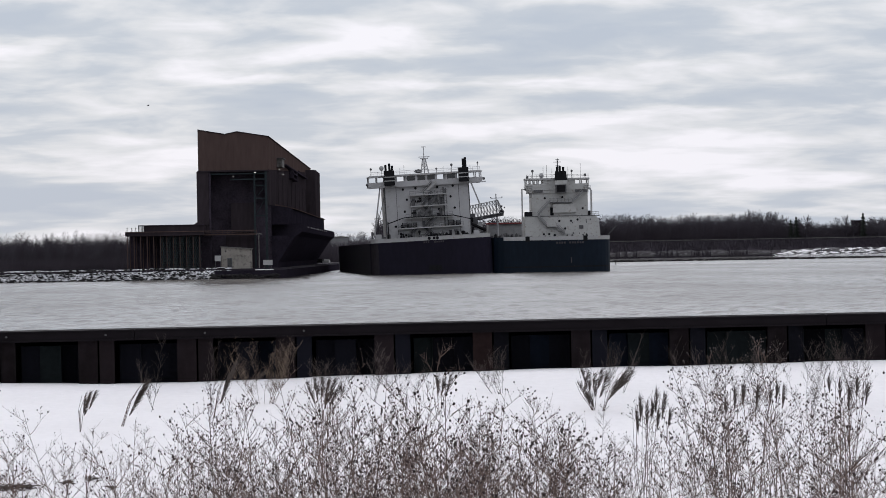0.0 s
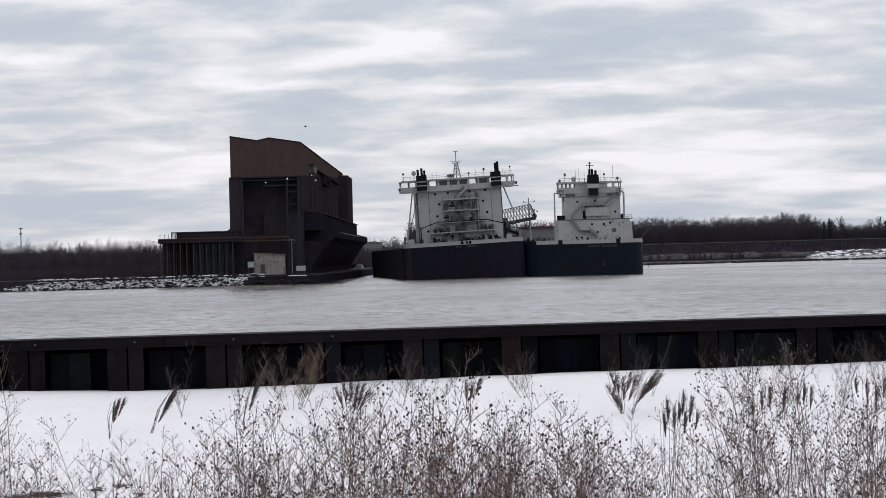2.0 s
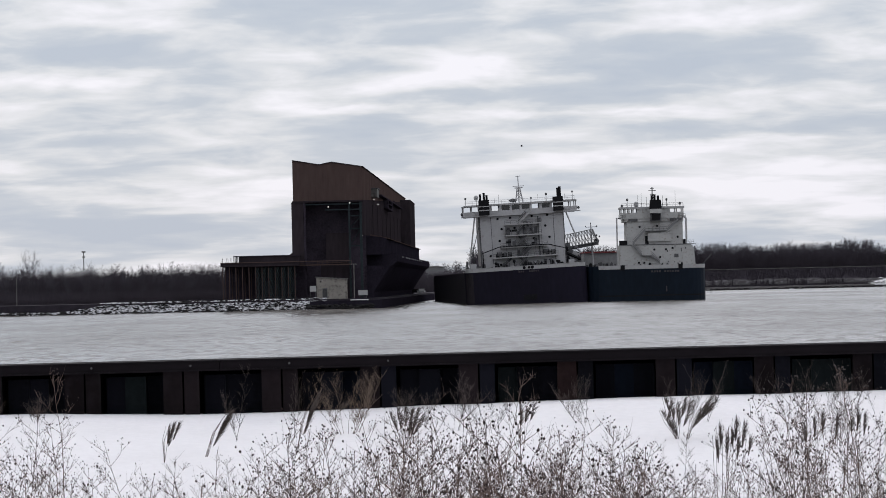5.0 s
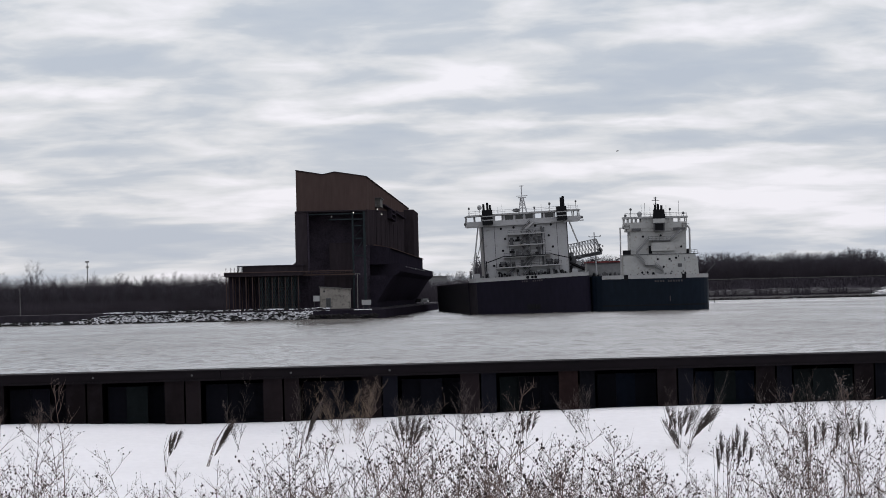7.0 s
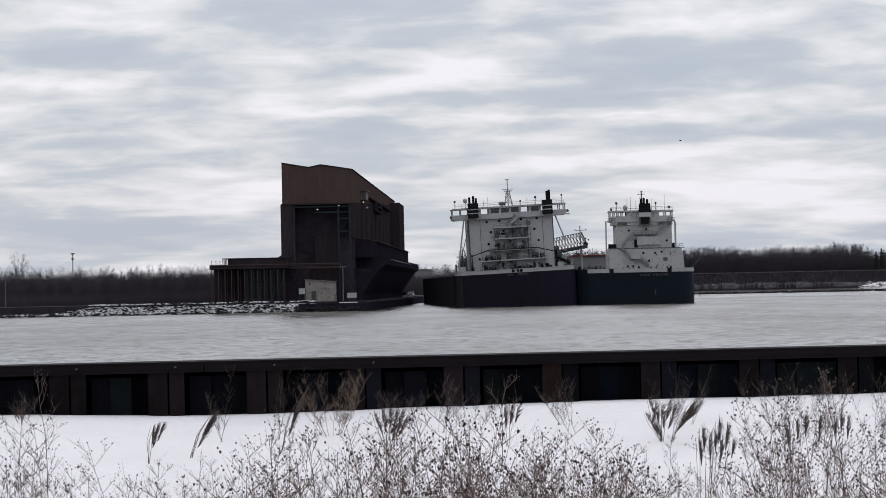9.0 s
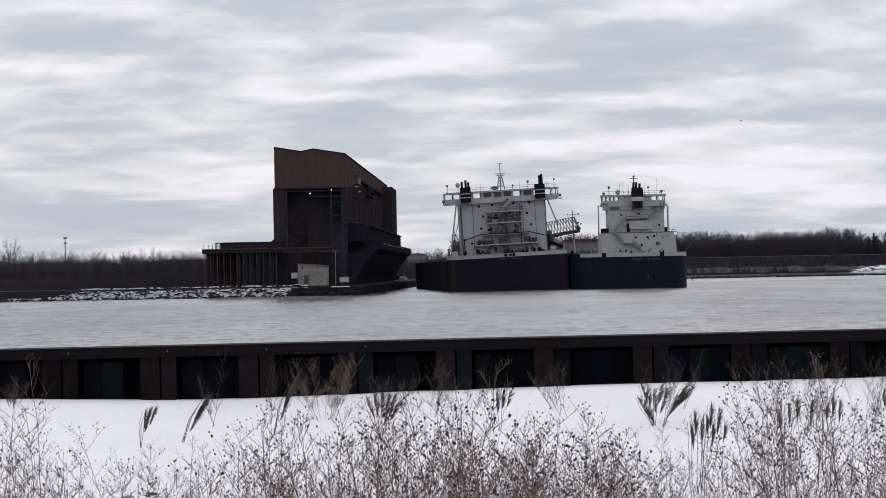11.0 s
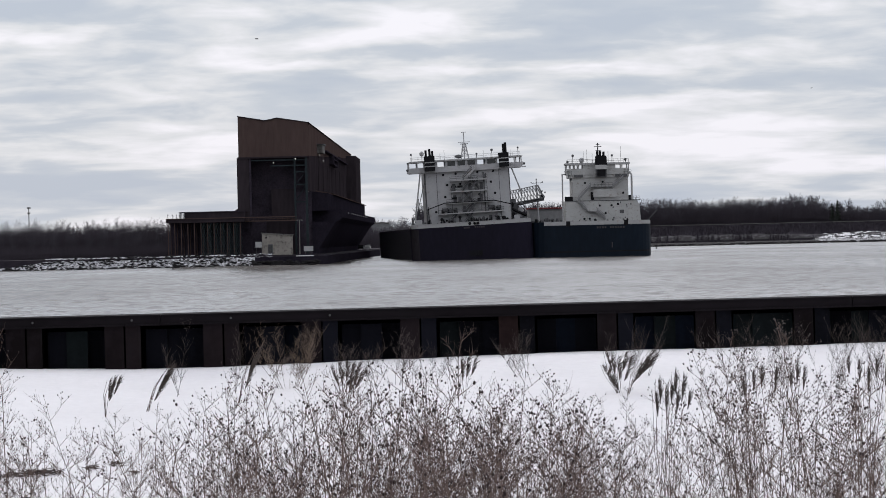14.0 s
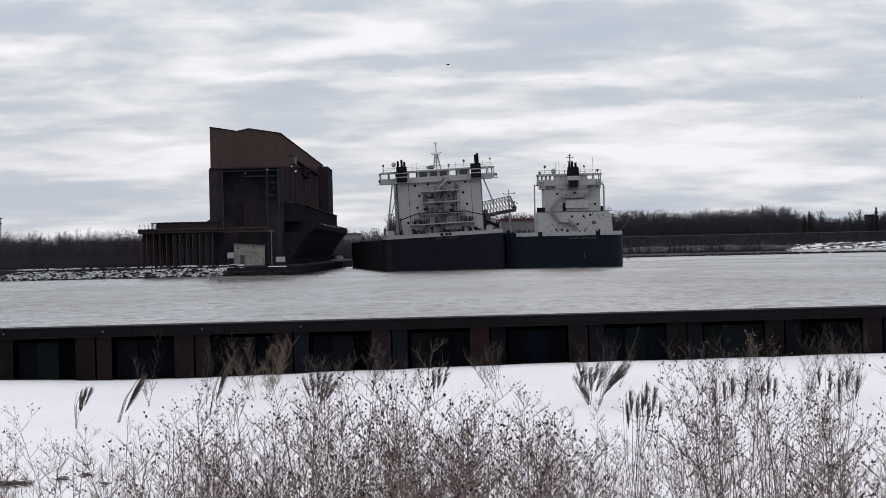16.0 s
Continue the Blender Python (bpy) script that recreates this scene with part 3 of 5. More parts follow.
    part("vent_cap", box(0.0, 1.8, 57, 75, 30.8, 31.0), SHIP_GREY, vent)
    part("side_door", box(-0.1, 0.12, 240, 290, 27.6, 31.5), GALLERY, t)
    part("side_walkway", box(0.0, 1.3, 100, 300, 29.9, 30.2), DOCK_STEEL, t)
    part("hoist_frame", Build().box(0.0, 1.5, 150, 190, 28.6, 28.9).box(0.0, 1.5, 150, 154, 27.4, 29.9).box(0.0, 1.5, 186, 190, 27.0, 29.9).box(0.0, 1.4, 152, 188, 27.2, 27.5), DOCK_STEEL, t)
    lamp = material("lit_lamp", (0.9, 0.9, 0.85), 0.4)
    b = lamp.node_tree.nodes["Principled BSDF"]
    b.inputs["Emission Color"].default_value, b.inputs["Emission Strength"].default_value = (1, 0.96, 0.9, 1), 1.2
    for x, y, z in ((-8.7, 0.0, 25.1), (-3.3, -0.1, 25.95), (0.6, 60, 28.0), (0.6, 90, 27.2)):
        part("work_light", Build().blob((x, y - 0.2, z), 0.13, 0.1, 0.13, 8, 4), lamp, t, "lit white work light")


make_tower()


def make_trestle():
    t = thing("approach_trestle", "dark steel approach trestle with braced bents", "trestle", pose(-55.1, 978, 0))
    part("deck", box(0, 19.4, 0, 16, 10.6, 11.5), CLAD_DARK, t)
    part("deck_edge", box(0, 32.0, -0.3, 0.0, 11.5, 11.7), CLADDING, t)
    part("gallery", box(4.6, 19.5, 1.0, 5.5, 11.5, 13.1), CLAD_DARK, t, "low conveyor gallery")
    part("gallery_roof", box(3.2, 19.5, 0.6, 5.9, 13.1, 13.3), DOCK_STEEL, t)
    post = box(-0.09, 0.09, 0.7, 0.9, 11.5, 13.1).data("gallery_post", DOCK_GREEN)
    for i in range(5):
        ob = new("gallery_post", post)
        ob.parent, ob.location = t, (3.3 + 0.32 * i, 0, 0)
    leg = box(-0.1, 0.1, 0.0, 0.5, 1.5, 10.6).data("bent_leg", CLADDING)
    for i in range(12):
        for y in (0.4, 12.0):
            ob = new("bent_leg", leg)
            ob.parent, ob.location = t, (0.5 + 1.62 * i, y, 0)
    for y, shift in ((0.3, 0.0), (4.3, 0.4), (8.1, 0.8)):
        for i in range(5, 11):
            x = 0.5 + 1.62 * i + shift
            for z0, z1 in ((2.4, 4.4), (4.4, 6.4), (6.4, 8.4), (8.4, 10.4)):
                part("cross_brace", tube((x, y, z0), (x + 1.0, y, z1), 0.065, k=4), BRACE, t)
                part("cross_brace", tube((x + 1.0, y + 0.2, z0), (x, y + 0.2, z1), 0.065, k=4), BRACE, t)
    part("back_wall", box(0.4, 19.4, 14, 15, 1.5, 10.6), DOCK_STEEL, t)
    for x in (0.5, 1.6, 2.6):
        p = part("rail_post", tube((x, 0.3, 11.5), (x, 0.3, 12.5), 0.06, k=4), SHIP_GREY, t)
        part("deck_lamp", Build().blob((x, 0.3, 12.6), 0.16, 0.16, 0.14), SHIP_GREY, p)


make_trestle()


def make_dock_clutter():
    s = thing("dock_shed", "small grey concrete dock shed with one dark door", "shed", pose(-31.4, 975.5, 2.2))
    part("wall", Build().slab([(0, 0), (7.5, 0), (7.5, 4.75), (0, 5.3)], 0, 5), SHED_WALL, s)
    part("roof", Build().slab([(-0.2, 5.3), (7.7, 4.72), (7.7, 4.95), (-0.2, 5.55)], -0.25, 5.25), CONCRETE, s)
    part("door", box(1.6, 2.5, -0.06, 0.0, 0.2, 2.5), GLASS_DARK, s)
    part("door_frame", Build().box(1.45, 1.6, -0.09, 0, 0.2, 2.65).box(2.5, 2.65, -0.09, 0, 0.2, 2.65).box(1.6, 2.5, -0.09, 0, 2.5, 2.65), SHIP_GREY, s)
    part("window", box(0.85, 1.25, -0.05, 0.0, 4.1, 4.5), GLASS_DARK, s)
    c = thing("equipment_cabinet", "small white equipment cabinet on legs beside shed", "cabinet", pose(-33.0, 974.6, 2.2))
    part("body", box(0, 1.5, 0, 1.0, 1.9, 3.3), SHIP_TRIM, c)
    for x in (0.1, 1.3):
        part("leg", box(x, x + 0.12, 0.4, 0.6, 0, 1.9), SHIP_GREY, c)
    g = thing("notice_board", "blank white notice board on two posts", "sign", pose(-21.1, 974.4, 2.2))
    part("board", box(0, 2.3, 0, 0.12, 0.75, 2.0), SHIP_TRIM, g)
    for x in (0.3, 1.9):
        part("post", box(x, x + 0.12, 0.12, 0.24, 0, 1.9), SHIP_GREY, g)
    p = thing("light_pole", "slim grey steel light pole with short arms", "lamp post", pose(-22.1, 974.8, 2.2))
    part("pole", tube((0, 0, 0), (0.05, 0, 8.5), 0.15, 0.1, k=6), CONCRETE, p)
    part("arm", box(-0.6, 0.7, -0.06, 0.06, 8.4, 8.55), CONCRETE, p)
    part("lamp_head", box(-0.75, -0.35, -0.15, 0.15, 8.25, 8.42), SHIP_GREY, p)
    part("lamp_head", box(0.45, 0.85, -0.15, 0.15, 8.25, 8.42), SHIP_GREY, p)
    for x, y, m, lab in ((-7.4, 1340, SHIP_TRIM, "pale pickup truck parked on the dock apron"), (-9.6, 1330, SHIP_BLACK, "dark van parked on the dock apron")):
        v = thing("parked_car", lab, "car", pose(x, y, 2.2, 0, 0, 84))
        part("body", Build().slab([(-2.3, 0.4), (2.3, 0.4), (2.35, 0.95), (1.2, 1.05), (0.6, 1.65), (-0.9, 1.65), (-1.2, 1.05), (-2.35, 1.0)], -0.9, 0.9), m, v)
        part("window", Build().slab([(-0.8, 1.1), (0.9, 1.1), (0.5, 1.55), (-0.75, 1.55)], -0.92, 0.92), GLASS_DARK, v)
        for wx in (-1.4, 1.4):
            for wy in (-0.85, 0.75):
                part("wheel", tube((wx, wy, 0.35), (wx, wy + 0.12, 0.35), 0.35, k=10), SHIP_BLACK, v)


make_dock_clutter()


# ---- ships ----
def hull_loop(half, length, corner_l, corner_r, bow):
    """The deck outline: a flat stern with rounded corners and a blunt bow."""
    pts = []
    for i in range(7):
        a = math.pi + math.pi / 2 * i / 6
        pts.append((-half + corner_l + corner_l * math.cos(a), corner_l + corner_l * math.sin(a)))
    for i in range(7):
        a = -math.pi / 2 + math.pi / 2 * i / 6
        pts.append((half - corner_r + corner_r * math.cos(a), corner_r + corner_r * math.sin(a)))
    pts += [(half, length - bow), (half * 0.75, length - bow * 0.45), (half * 0.3, length), (-half * 0.3, length), (-half * 0.75, length - bow * 0.45), (-half, length - bow)]
    return pts


def rails(x0, x1, y, z, mat, parent, name="railing", step=2.2, h=1.0):
    b = Build()
    for u in (0.55, 1.0):
        b.tube((x0, y, z + h * u), (x1, y, z + h * u), 0.05, k=4)
    n = max(1, round((x1 - x0) / step))
    for i in range(n + 1):
        x = x0 + (x1 - x0) * i / n
        b.tube((x, y, z), (x, y, z + h), 0.045, k=4)
    return part(name, b, mat, parent)


def portholes(points, y, parent, r=0.33):
    me = tube((0, 0.02, 0), (0, -0.06, 0), r, k=10).data("porthole", SHIP_BLACK)
    for x, z in points:
        ob = new("porthole", me)
        ob.parent, ob.location = parent, (x, y, z)


def stair(p, q, y, mat, parent):
    """A flight seen from the side: two stringers, treads and a hand rail."""
    b = Build()
    for dy in (0.0, -0.8):
        b.tube((p[0], y + dy, p[1]), (q[0], y + dy, q[1]), 0.14, k=4)
        b.tube((p[0], y + dy, p[1] + 0.95), (q[0], y + dy, q[1] + 0.95), 0.06, k=4)
    b.slab([(p[0], p[1] + 0.16), (q[0], q[1] + 0.16), (q[0], q[1] + 0.62), (p[0], p[1] + 0.62)] if q[0] > p[0] else [(q[0], q[1] + 0.16), (p[0], p[1] + 0.16), (p[0], p[1] + 0.62), (q[0], q[1] + 0.62)], y - 0.82, y - 0.78)
    n = max(4, int(abs(q[1] - p[1]) / 0.3))
    for i in range(n):
        u = (i + 0.5) / n
        x, z = p[0] + (q[0] - p[0]) * u, p[1] + (q[1] - p[1]) * u
        b.box(x - 0.15, x + 0.15, y - 0.8, y, z, z + 0.06)
    part("stair", b, mat, parent)


def make_big_ship():
    s = thing("lake_freighter", "laid-up lake freighter with dark oxide hull, white stern house, listing slightly", "ship",
              pose(21.75, 1030, 0, 0, 0, 1.86) @ pose(0, 0, 0, 0, -2.35, 0))
    loop = hull_loop(15.95, 300, 2.2, 2.2, 30)
    part("hull", Build().prism(loop, -5, 8.55), HULL_RED, s, "dark oxide red hull plating")
    part("deck", Build().prism([(x * 0.985, 0.3 + y * 0.995) for x, y in loop], 8.55, 8.62), SHIP_GREY, s)
    b = Build()
    st = hull_loop(15.95, 300, 2.2, 2.2, 30)[2:12]
    inner = [(x * 0.985, y + 0.2) for x, y in st]
    b.prism(st + inner[::-1], 8.55, 9.45)
    part("bulwark", b, SHIP_TRIM, s, "white stern bulwark")
    part("bulwark_cap", Build().prism([(x * 1.004, y - 0.08) for x, y in st] + [(x * 0.98, y + 0.3) for x, y in inner[::-1]], 9.45, 9.56), SHIP_TRIM, s)
    for x0, x1 in ((-1.9, -0.1), (0.9, 3.7)):
        n = int((x1 - x0) / 0.55)
        for i in range(n):
            part("letter_bar", box(x0 + 0.55 * i, x0 + 0.55 * i + 0.36, -0.05, 0.0, 7.85, 8.3), LETTER, s)
    part("stern_port", box(-0.9, 2.6, -0.06, 0.0, 0.6, 2.0), SHIP_BLACK, s, "dark recessed stern anchor pocket")
    a = part("stern_anchor", Build().tube((1.5, -0.3, 1.9), (1.5, -0.3, 0.6), 0.14).tube((0.8, -0.35, 0.9), (1.5, -0.35, 0.5), 0.14).tube((2.2, -0.35, 0.9), (1.5, -0.35, 0.5), 0.14), SHIP_BLACK, s)
    for x, r in ((-0.35, 0.42), (0.9, 0.36), (1.75, 0.42)):
        part("fairlead", tube((x, -0.15, 9.05), (x, 0.05, 9.05), r, k=10), SHIP_BLACK, s)
    # the rounded corner's highlight is painted on as a paler, rubbed strip
    part("corner_highlight", Build().prism([(x * 1.001, y - 0.02) for x, y in st[:5]] + [(x * 0.999, y + 0.05) for x, y in st[:5][::-1]], 0.4, 8.3), material("rubbed_highlit_hull_paint", (0.025, 0.022, 0.026), 0.6, vary=0.4, scale=0.3, stretch=(1, 1, 0.2)), s, "pale rubbed paint and painted highlight at the stern corner")
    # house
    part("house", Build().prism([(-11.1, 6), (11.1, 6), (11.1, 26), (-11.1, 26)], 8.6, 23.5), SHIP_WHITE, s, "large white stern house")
    for x in (-8.0, 8.4):
        part("house_seam", box(x - 0.06, x + 0.06, 5.94, 6.0, 10.4, 23.4), SHIP_GREY, s)
    part("house_edge", box(-11.2, -10.85, 5.9, 6.3, 9.0, 23.5), SHIP_GREY, s)
    part("house_edge", box(10.95, 11.2, 5.9, 6.3, 9.0, 23.5), SHIP_GREY, s)
    y = 6.0
    for z, x0, x1 in ((20.55, -4.6, 5.2), (17.65, -4.5, 5.1), (14.65, -5.9, 6.4), (12.0, -8.1, 9.0)):
        bal = part("balcony", box(x0, x1, y - 2.2, y, z - 0.18, z + 0.1), SHIP_TRIM, s, "white railed balcony deck")
        rails(x0, x1, y - 2.15, z, SHIP_GREY, bal, step=1.6)
    rng = random.Random(8)
    for z0, z1 in ((20.6, 23.3), (17.7, 20.4), (14.7, 17.5), (12.1, 14.5), (9.0, 12.0)):
        x = rng.uniform(-1.5, 0.5)
        stair((x, z0), (x + 2.4, z1), y - 1.0, SHIP_GREY, s)
    stair((-0.9, 20.6), (2.6, 23.6), y - 1.2, SHIP_TRIM, s)
    for x in (-4.4, -1.6, 1.1, 3.2, 4.95):
        part("balcony_post", tube((x, y - 2.1, 12.0), (x, y - 2.1, 20.6), 0.07, k=4), SHIP_GREY, s)
    for x0, z0, x1, z1 in ((-1.4, 17.7, 1.0, 20.4), (1.0, 14.8, -1.2, 17.5), (3.0, 17.7, 1.2, 20.4), (-0.8, 12.2, 1.6, 14.6), (1.5, 9.2, -1.2, 11.9), (-5.2, 9.3, -3.0, 11.9)):
        stair((x0, z0), (x1, z1), y - 0.2, SHIP_GREY, s)
    part("ladder_trunk", box(4.2, 4.5, y - 0.4, y, 12.1, 22.3), SHIP_GREY, s)
    for x, z in ((-3.6, 18.3), (-3.5, 15.3), (3.6, 18.3), (3.4, 15.3), (0.6, 18.3), (-1.2, 12.3), (5.6, 9.6)):
        part("door", box(x - 0.42, x + 0.42, y - 0.08, y, z - 0.5, z + 1.4), SHIP_GREY, s)
    for x, z in ((-3.6, 18.9), (-3.7, 15.9), (-2.0, 18.9)):
        part("grille", box(x - 0.7, x + 0.7, y - 0.1, y, z - 0.3, z + 0.3), SHIP_BLACK, s)
    rails(-15.3, -11.3, 5.0, 8.6, SHIP_TRIM, s, step=0.9)
    rails(11.3, 15.3, 5.0, 8.6, SHIP_TRIM, s, step=0.9)
    portholes([(-6.2, 22.2), (-2.9, 22.35), (-5.3, 19.5), (-6.0, 16.4), (2.8, 22.4), (6.9, 22.5), (6.2, 19.7), (7.1, 16.7), (-1.9, 19.6), (-6.0, 10.2), (3.0, 16.6), (-8.6, 12.6)], y, s)
    for p, q in (((-10.9, 13.4), (-6.2, 14.85)), ((-6.2, 14.85), (6.5, 14.8)), ((6.5, 14.8), (11.2, 13.5))):
        part("dark_pipe", tube((p[0], y - 2.3, p[1]), (q[0], y - 2.3, q[1]), 0.13), SHIP_BLACK, s)
    part("vertical_pipe", tube((-10.6, y - 0.4, 8.8), (-10.6, y - 0.4, 14.0), 0.13), SHIP_BLACK, s)
    for x, z, w in ((-6.3, 13.0, 1.1), (-4.9, 12.7, 0.7), (5.8, 13.1, 1.2), (7.8, 12.9, 0.8), (-3.6, 12.9, 0.6)):
        m = part("winch", tube((x - w / 2, y - 1.3, z), (x + w / 2, y - 1.3, z), 0.5, k=10), SHIP_GREY, s)
        for wx in (x - w / 2 - 0.15, x + w / 2):
            part("winch_frame", box(wx, wx + 0.15, y - 1.9, y - 0.7, z - 0.9, z + 0.5), SHIP_BLACK, m)
    for x, z in ((-7.0, 12.1), (-5.4, 12.1), (6.2, 12.1), (7.4, 12.1), (-2.4, 14.8), (2.6, 14.8), (-3.9, 17.8), (4.4, 20.7)):
        h = rng.uniform(0.7, 1.5)
        part("balcony_gear", Build().box(x - 0.3, x + 0.35, y - 1.5, y - 0.9, z, z + h).tube((x + 0.5, y - 1.4, z), (x + 0.5, y - 1.4, z + h * 1.2), 0.12), rng.choice((SHIP_BLACK, SHIP_GREY)), s)
    for x in (-7.6, -5.6, -0.4, 1.9, 4.2, 8.8):
        part("bitts", Build().tube((x, 1.6, 8.6), (x, 1.6, 10.0), 0.28, k=8).tube((x + 0.8, 1.6, 8.6), (x + 0.8, 1.6, 10.0), 0.28, k=8), SHIP_BLACK, s)
    for x, z in ((-7.4, 10.6), (-5.2, 10.3), (-2.6, 10.9), (3.6, 10.4), (6.9, 10.8), (8.7, 10.2)):
        part("vent_cowl", Build().tube((x, 4.4, 8.6), (x, 4.4, z), 0.2, k=6).blob((x, 4.2, z), 0.42, 0.4, 0.4, 8, 4), rng.choice((SHIP_GREY, SHIP_BLACK)), s)
    for i in range(56):
        x, w, h = rng.uniform(-10.8, 10.8), rng.uniform(0.3, 0.9), rng.uniform(0.6, 2.0)
        part("deck_gear", Build().blob((x, 3 + rng.uniform(-1, 1), 8.6 + h * 0.55), w * 0.6, 0.5, h * 0.6, 7, 3, rng, 0.15), rng.choice((SHIP_GREY, SHIP_BLACK)), s)
    # bridge with open windows seen through
    yb0, yb1 = 5.0, 12.0
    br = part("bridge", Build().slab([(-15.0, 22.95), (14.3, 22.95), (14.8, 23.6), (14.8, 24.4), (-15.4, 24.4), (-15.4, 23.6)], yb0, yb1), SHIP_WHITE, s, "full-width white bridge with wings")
    part("roof", Build().slab([(-15.2, 25.72), (14.7, 25.72), (14.9, 25.9), (14.2, 26.15), (-14.8, 26.15), (-15.4, 25.9)], yb0 - 0.4, yb1 + 0.4), SHIP_TRIM, br)
    for x in (-15.2, -13.0, -11.0, -8.2, -5.6, -2.9, -0.3, 2.3, 4.9, 7.6, 10.9, 12.9, 14.3):
        w = 0.25 if abs(x) > 10.8 else 0.62
        part("window_post", box(x, x + w, yb0 + 0.1, yb0 + 0.4, 24.2, 25.8), SHIP_WHITE, br)
        part("window_post", box(x, x + w, yb1 - 0.4, yb1 - 0.1, 24.2, 25.8), SHIP_WHITE, br)
    for x0, x1 in ((5.52, 7.6), (-4.98, -2.9), (-2.28, -0.3), (0.32, 2.3)):
        part("window", box(x0, x1, yb0 + 0.22, yb0 + 0.27, 24.4, 25.72), GLASS_DARK, br)
    rails(-14.5, 14.2, yb0, 26.15, SHIP_WHITE, br, step=1.9, h=0.95)
    for sx in (-1, 1):
        part("wing_lamp", Build().blob((15.3 * sx - 0.2, yb0, 23.9), 0.35, 0.3, 0.4), SHIP_GREY, br)
        part("wing_step", box(min(15.6 * sx, 14.6 * sx), max(15.6 * sx, 14.6 * sx), yb0, yb0 + 2, 23.0, 23.25), SHIP_WHITE, br)
    # funnels
    for x0, x1, top in ((-11.0, -8.3, 27.3), (8.5, 11.1, 27.1)):
        f = part("funnel", box(x0, x1, 3.2, 5.0, 23.4, top), SHIP_BLACK, s, "black funnel casing with white bands")
        for z in (24.5, 25.5):
            part("funnel_band", box(x0 - 0.03, x1 + 0.03, 3.16, 5.04, z, z + 0.25), SHIP_TRIM, f)
        for dx, h in (((0.5, 1.6), (1.5, 1.9), (2.2, 1.3)) if x0 < 0 else ((1.35, 2.3), (1.9, 2.6))):
            part("exhaust_pipe", tube((x0 + dx, 4.1, top), (x0 + dx, 4.1, top + h), 0.3 if x0 < 0 else 0.33, k=8), SHIP_BLACK, f)
    # mast
    m = part("mast", Build().tube((-1.15, 7, 26.1), (-0.45, 7, 30.2), 0.17).tube((0.85, 7, 26.1), (0.15, 7, 30.2), 0.17).tube((-0.15, 8.4, 26.1), (-0.15, 7.2, 30.2), 0.15).tube((-1.0, 7, 27.0), (0.45, 7, 28.2), 0.09).tube((0.7, 7, 27.0), (-0.8, 7, 28.2), 0.09).tube((-0.75, 7, 28.3), (0.25, 7, 29.3), 0.09).tube((0.45, 7, 28.3), (-0.6, 7, 29.3), 0.09)
             .tube((-0.15, 7, 29.6), (-0.15, 7, 33.2), 0.13), SHIP_WHITE, s, "white lattice signal mast")
    for z, w in ((27.0, 1.0), (28.2, 0.8), (29.3, 0.6), (30.4, 1.5), (33.0, 0.6)):
        part("yard", box(-0.15 - w, -0.15 + w, 6.9, 7.1, z, z + 0.16), SHIP_WHITE, m)
    part("radar", box(-1.2, 0.9, 6.5, 6.8, 29.9, 30.15), SHIP_WHITE, m)
    part("cone", Build().blob((-1.8, 7, 26.8), 1.1, 0.6, 0.55), SHIP_GREY, m)
    for x, h, r in ((-14.2, 1.9, 0.3), (13.9, 2.1, 0.26), (7.0, 1.9, 0.34), (0.4 + 2.6, 1.1, 0.3), (-11.4, 2.0, 0.62)):
        p = part("antenna", tube((x, 8, 26.1), (x, 8, 26.1 + h), 0.08, k=4), SHIP_GREY, s)
        part("dome", Build().blob((x, 8, 26.1 + h), r, r, r * 1.1, 8, 4), SHIP_GREY if r < 0.5 else SHIP_TRIM, p)
    for x, h in ((-5.5, 2.6), (-6.6, 1.8), (4.8, 2.0), (-9.0, 1.6), (11.9, 1.7)):
        part("whip_antenna", tube((x, 8, 26.1), (x, 8, 26.1 + h), 0.045, k=4), SHIP_GREY, s)
    # stays under the bridge wings, side masts, the boom
    part("wing_stay", tube((-12.2, 6, 22.9), (-14.3, 6, 10.5), 0.2), SHIP_TRIM, s)
    part("wing_stay", tube((11.8, 6, 22.9), (14.2, 6, 16.0), 0.2), SHIP_TRIM, s)
    part("wing_stay", tube((-11.2, 6, 20.5), (-13.9, 6, 11.5), 0.1), SHIP_GREY, s)
    p = part("side_mast", tube((-12.9, 9, 8.6), (-12.9, 9, 16.4), 0.15, 0.08), SHIP_GREY, s)
    part("yard", box(-13.9, -12.1, 8.9, 9.1, 15.0, 15.15), SHIP_GREY, p)
    part("yard", box(-13.6, -12.3, 8.9, 9.1, 14.2, 14.3), SHIP_GREY, p)
    for x, w, h, m in ((-13.3, 1.6, 2.2, SHIP_WHITE), (-14.9, 0.5, 3.0, SHIP_GREY), (-12.0, 1.2, 1.5, SHIP_GREY), (12.4, 1.4, 2.0, SHIP_WHITE), (13.8, 1.0, 1.4, SHIP_GREY)):
        part("deck_locker", box(x - w / 2, x + w / 2, 5, 6.5, 8.6, 8.6 + h), m, s)
    boom = part("boom", Build().slab([(11.3, 12.7), (21.6, 14.0), (21.6, 14.8), (11.3, 13.5)], 30.2, 32.3), SHIP_GREY, s, "lattice unloading boom")
    y0 = 30
    for yy in (y0, y0 + 2.5):
        lat = Build()
        pts_top = [(11.3 + 8.9 * i / 12, yy, 16.9 + 1.35 * i / 12) for i in range(13)]
        pts_bot = [(11.3 + 10.3 * i / 12, yy, 13.6 + 1.3 * i / 12) for i in range(13)]
        for i in range(12):
            lat.tube(pts_top[i], pts_top[i + 1], 0.14, k=4).tube(pts_bot[i], pts_bot[i + 1], 0.16, k=4)
            lat.tube(pts_bot[i], pts_top[i + 1], 0.08, k=4).tube(pts_top[i], pts_bot[i + 1], 0.08, k=4)
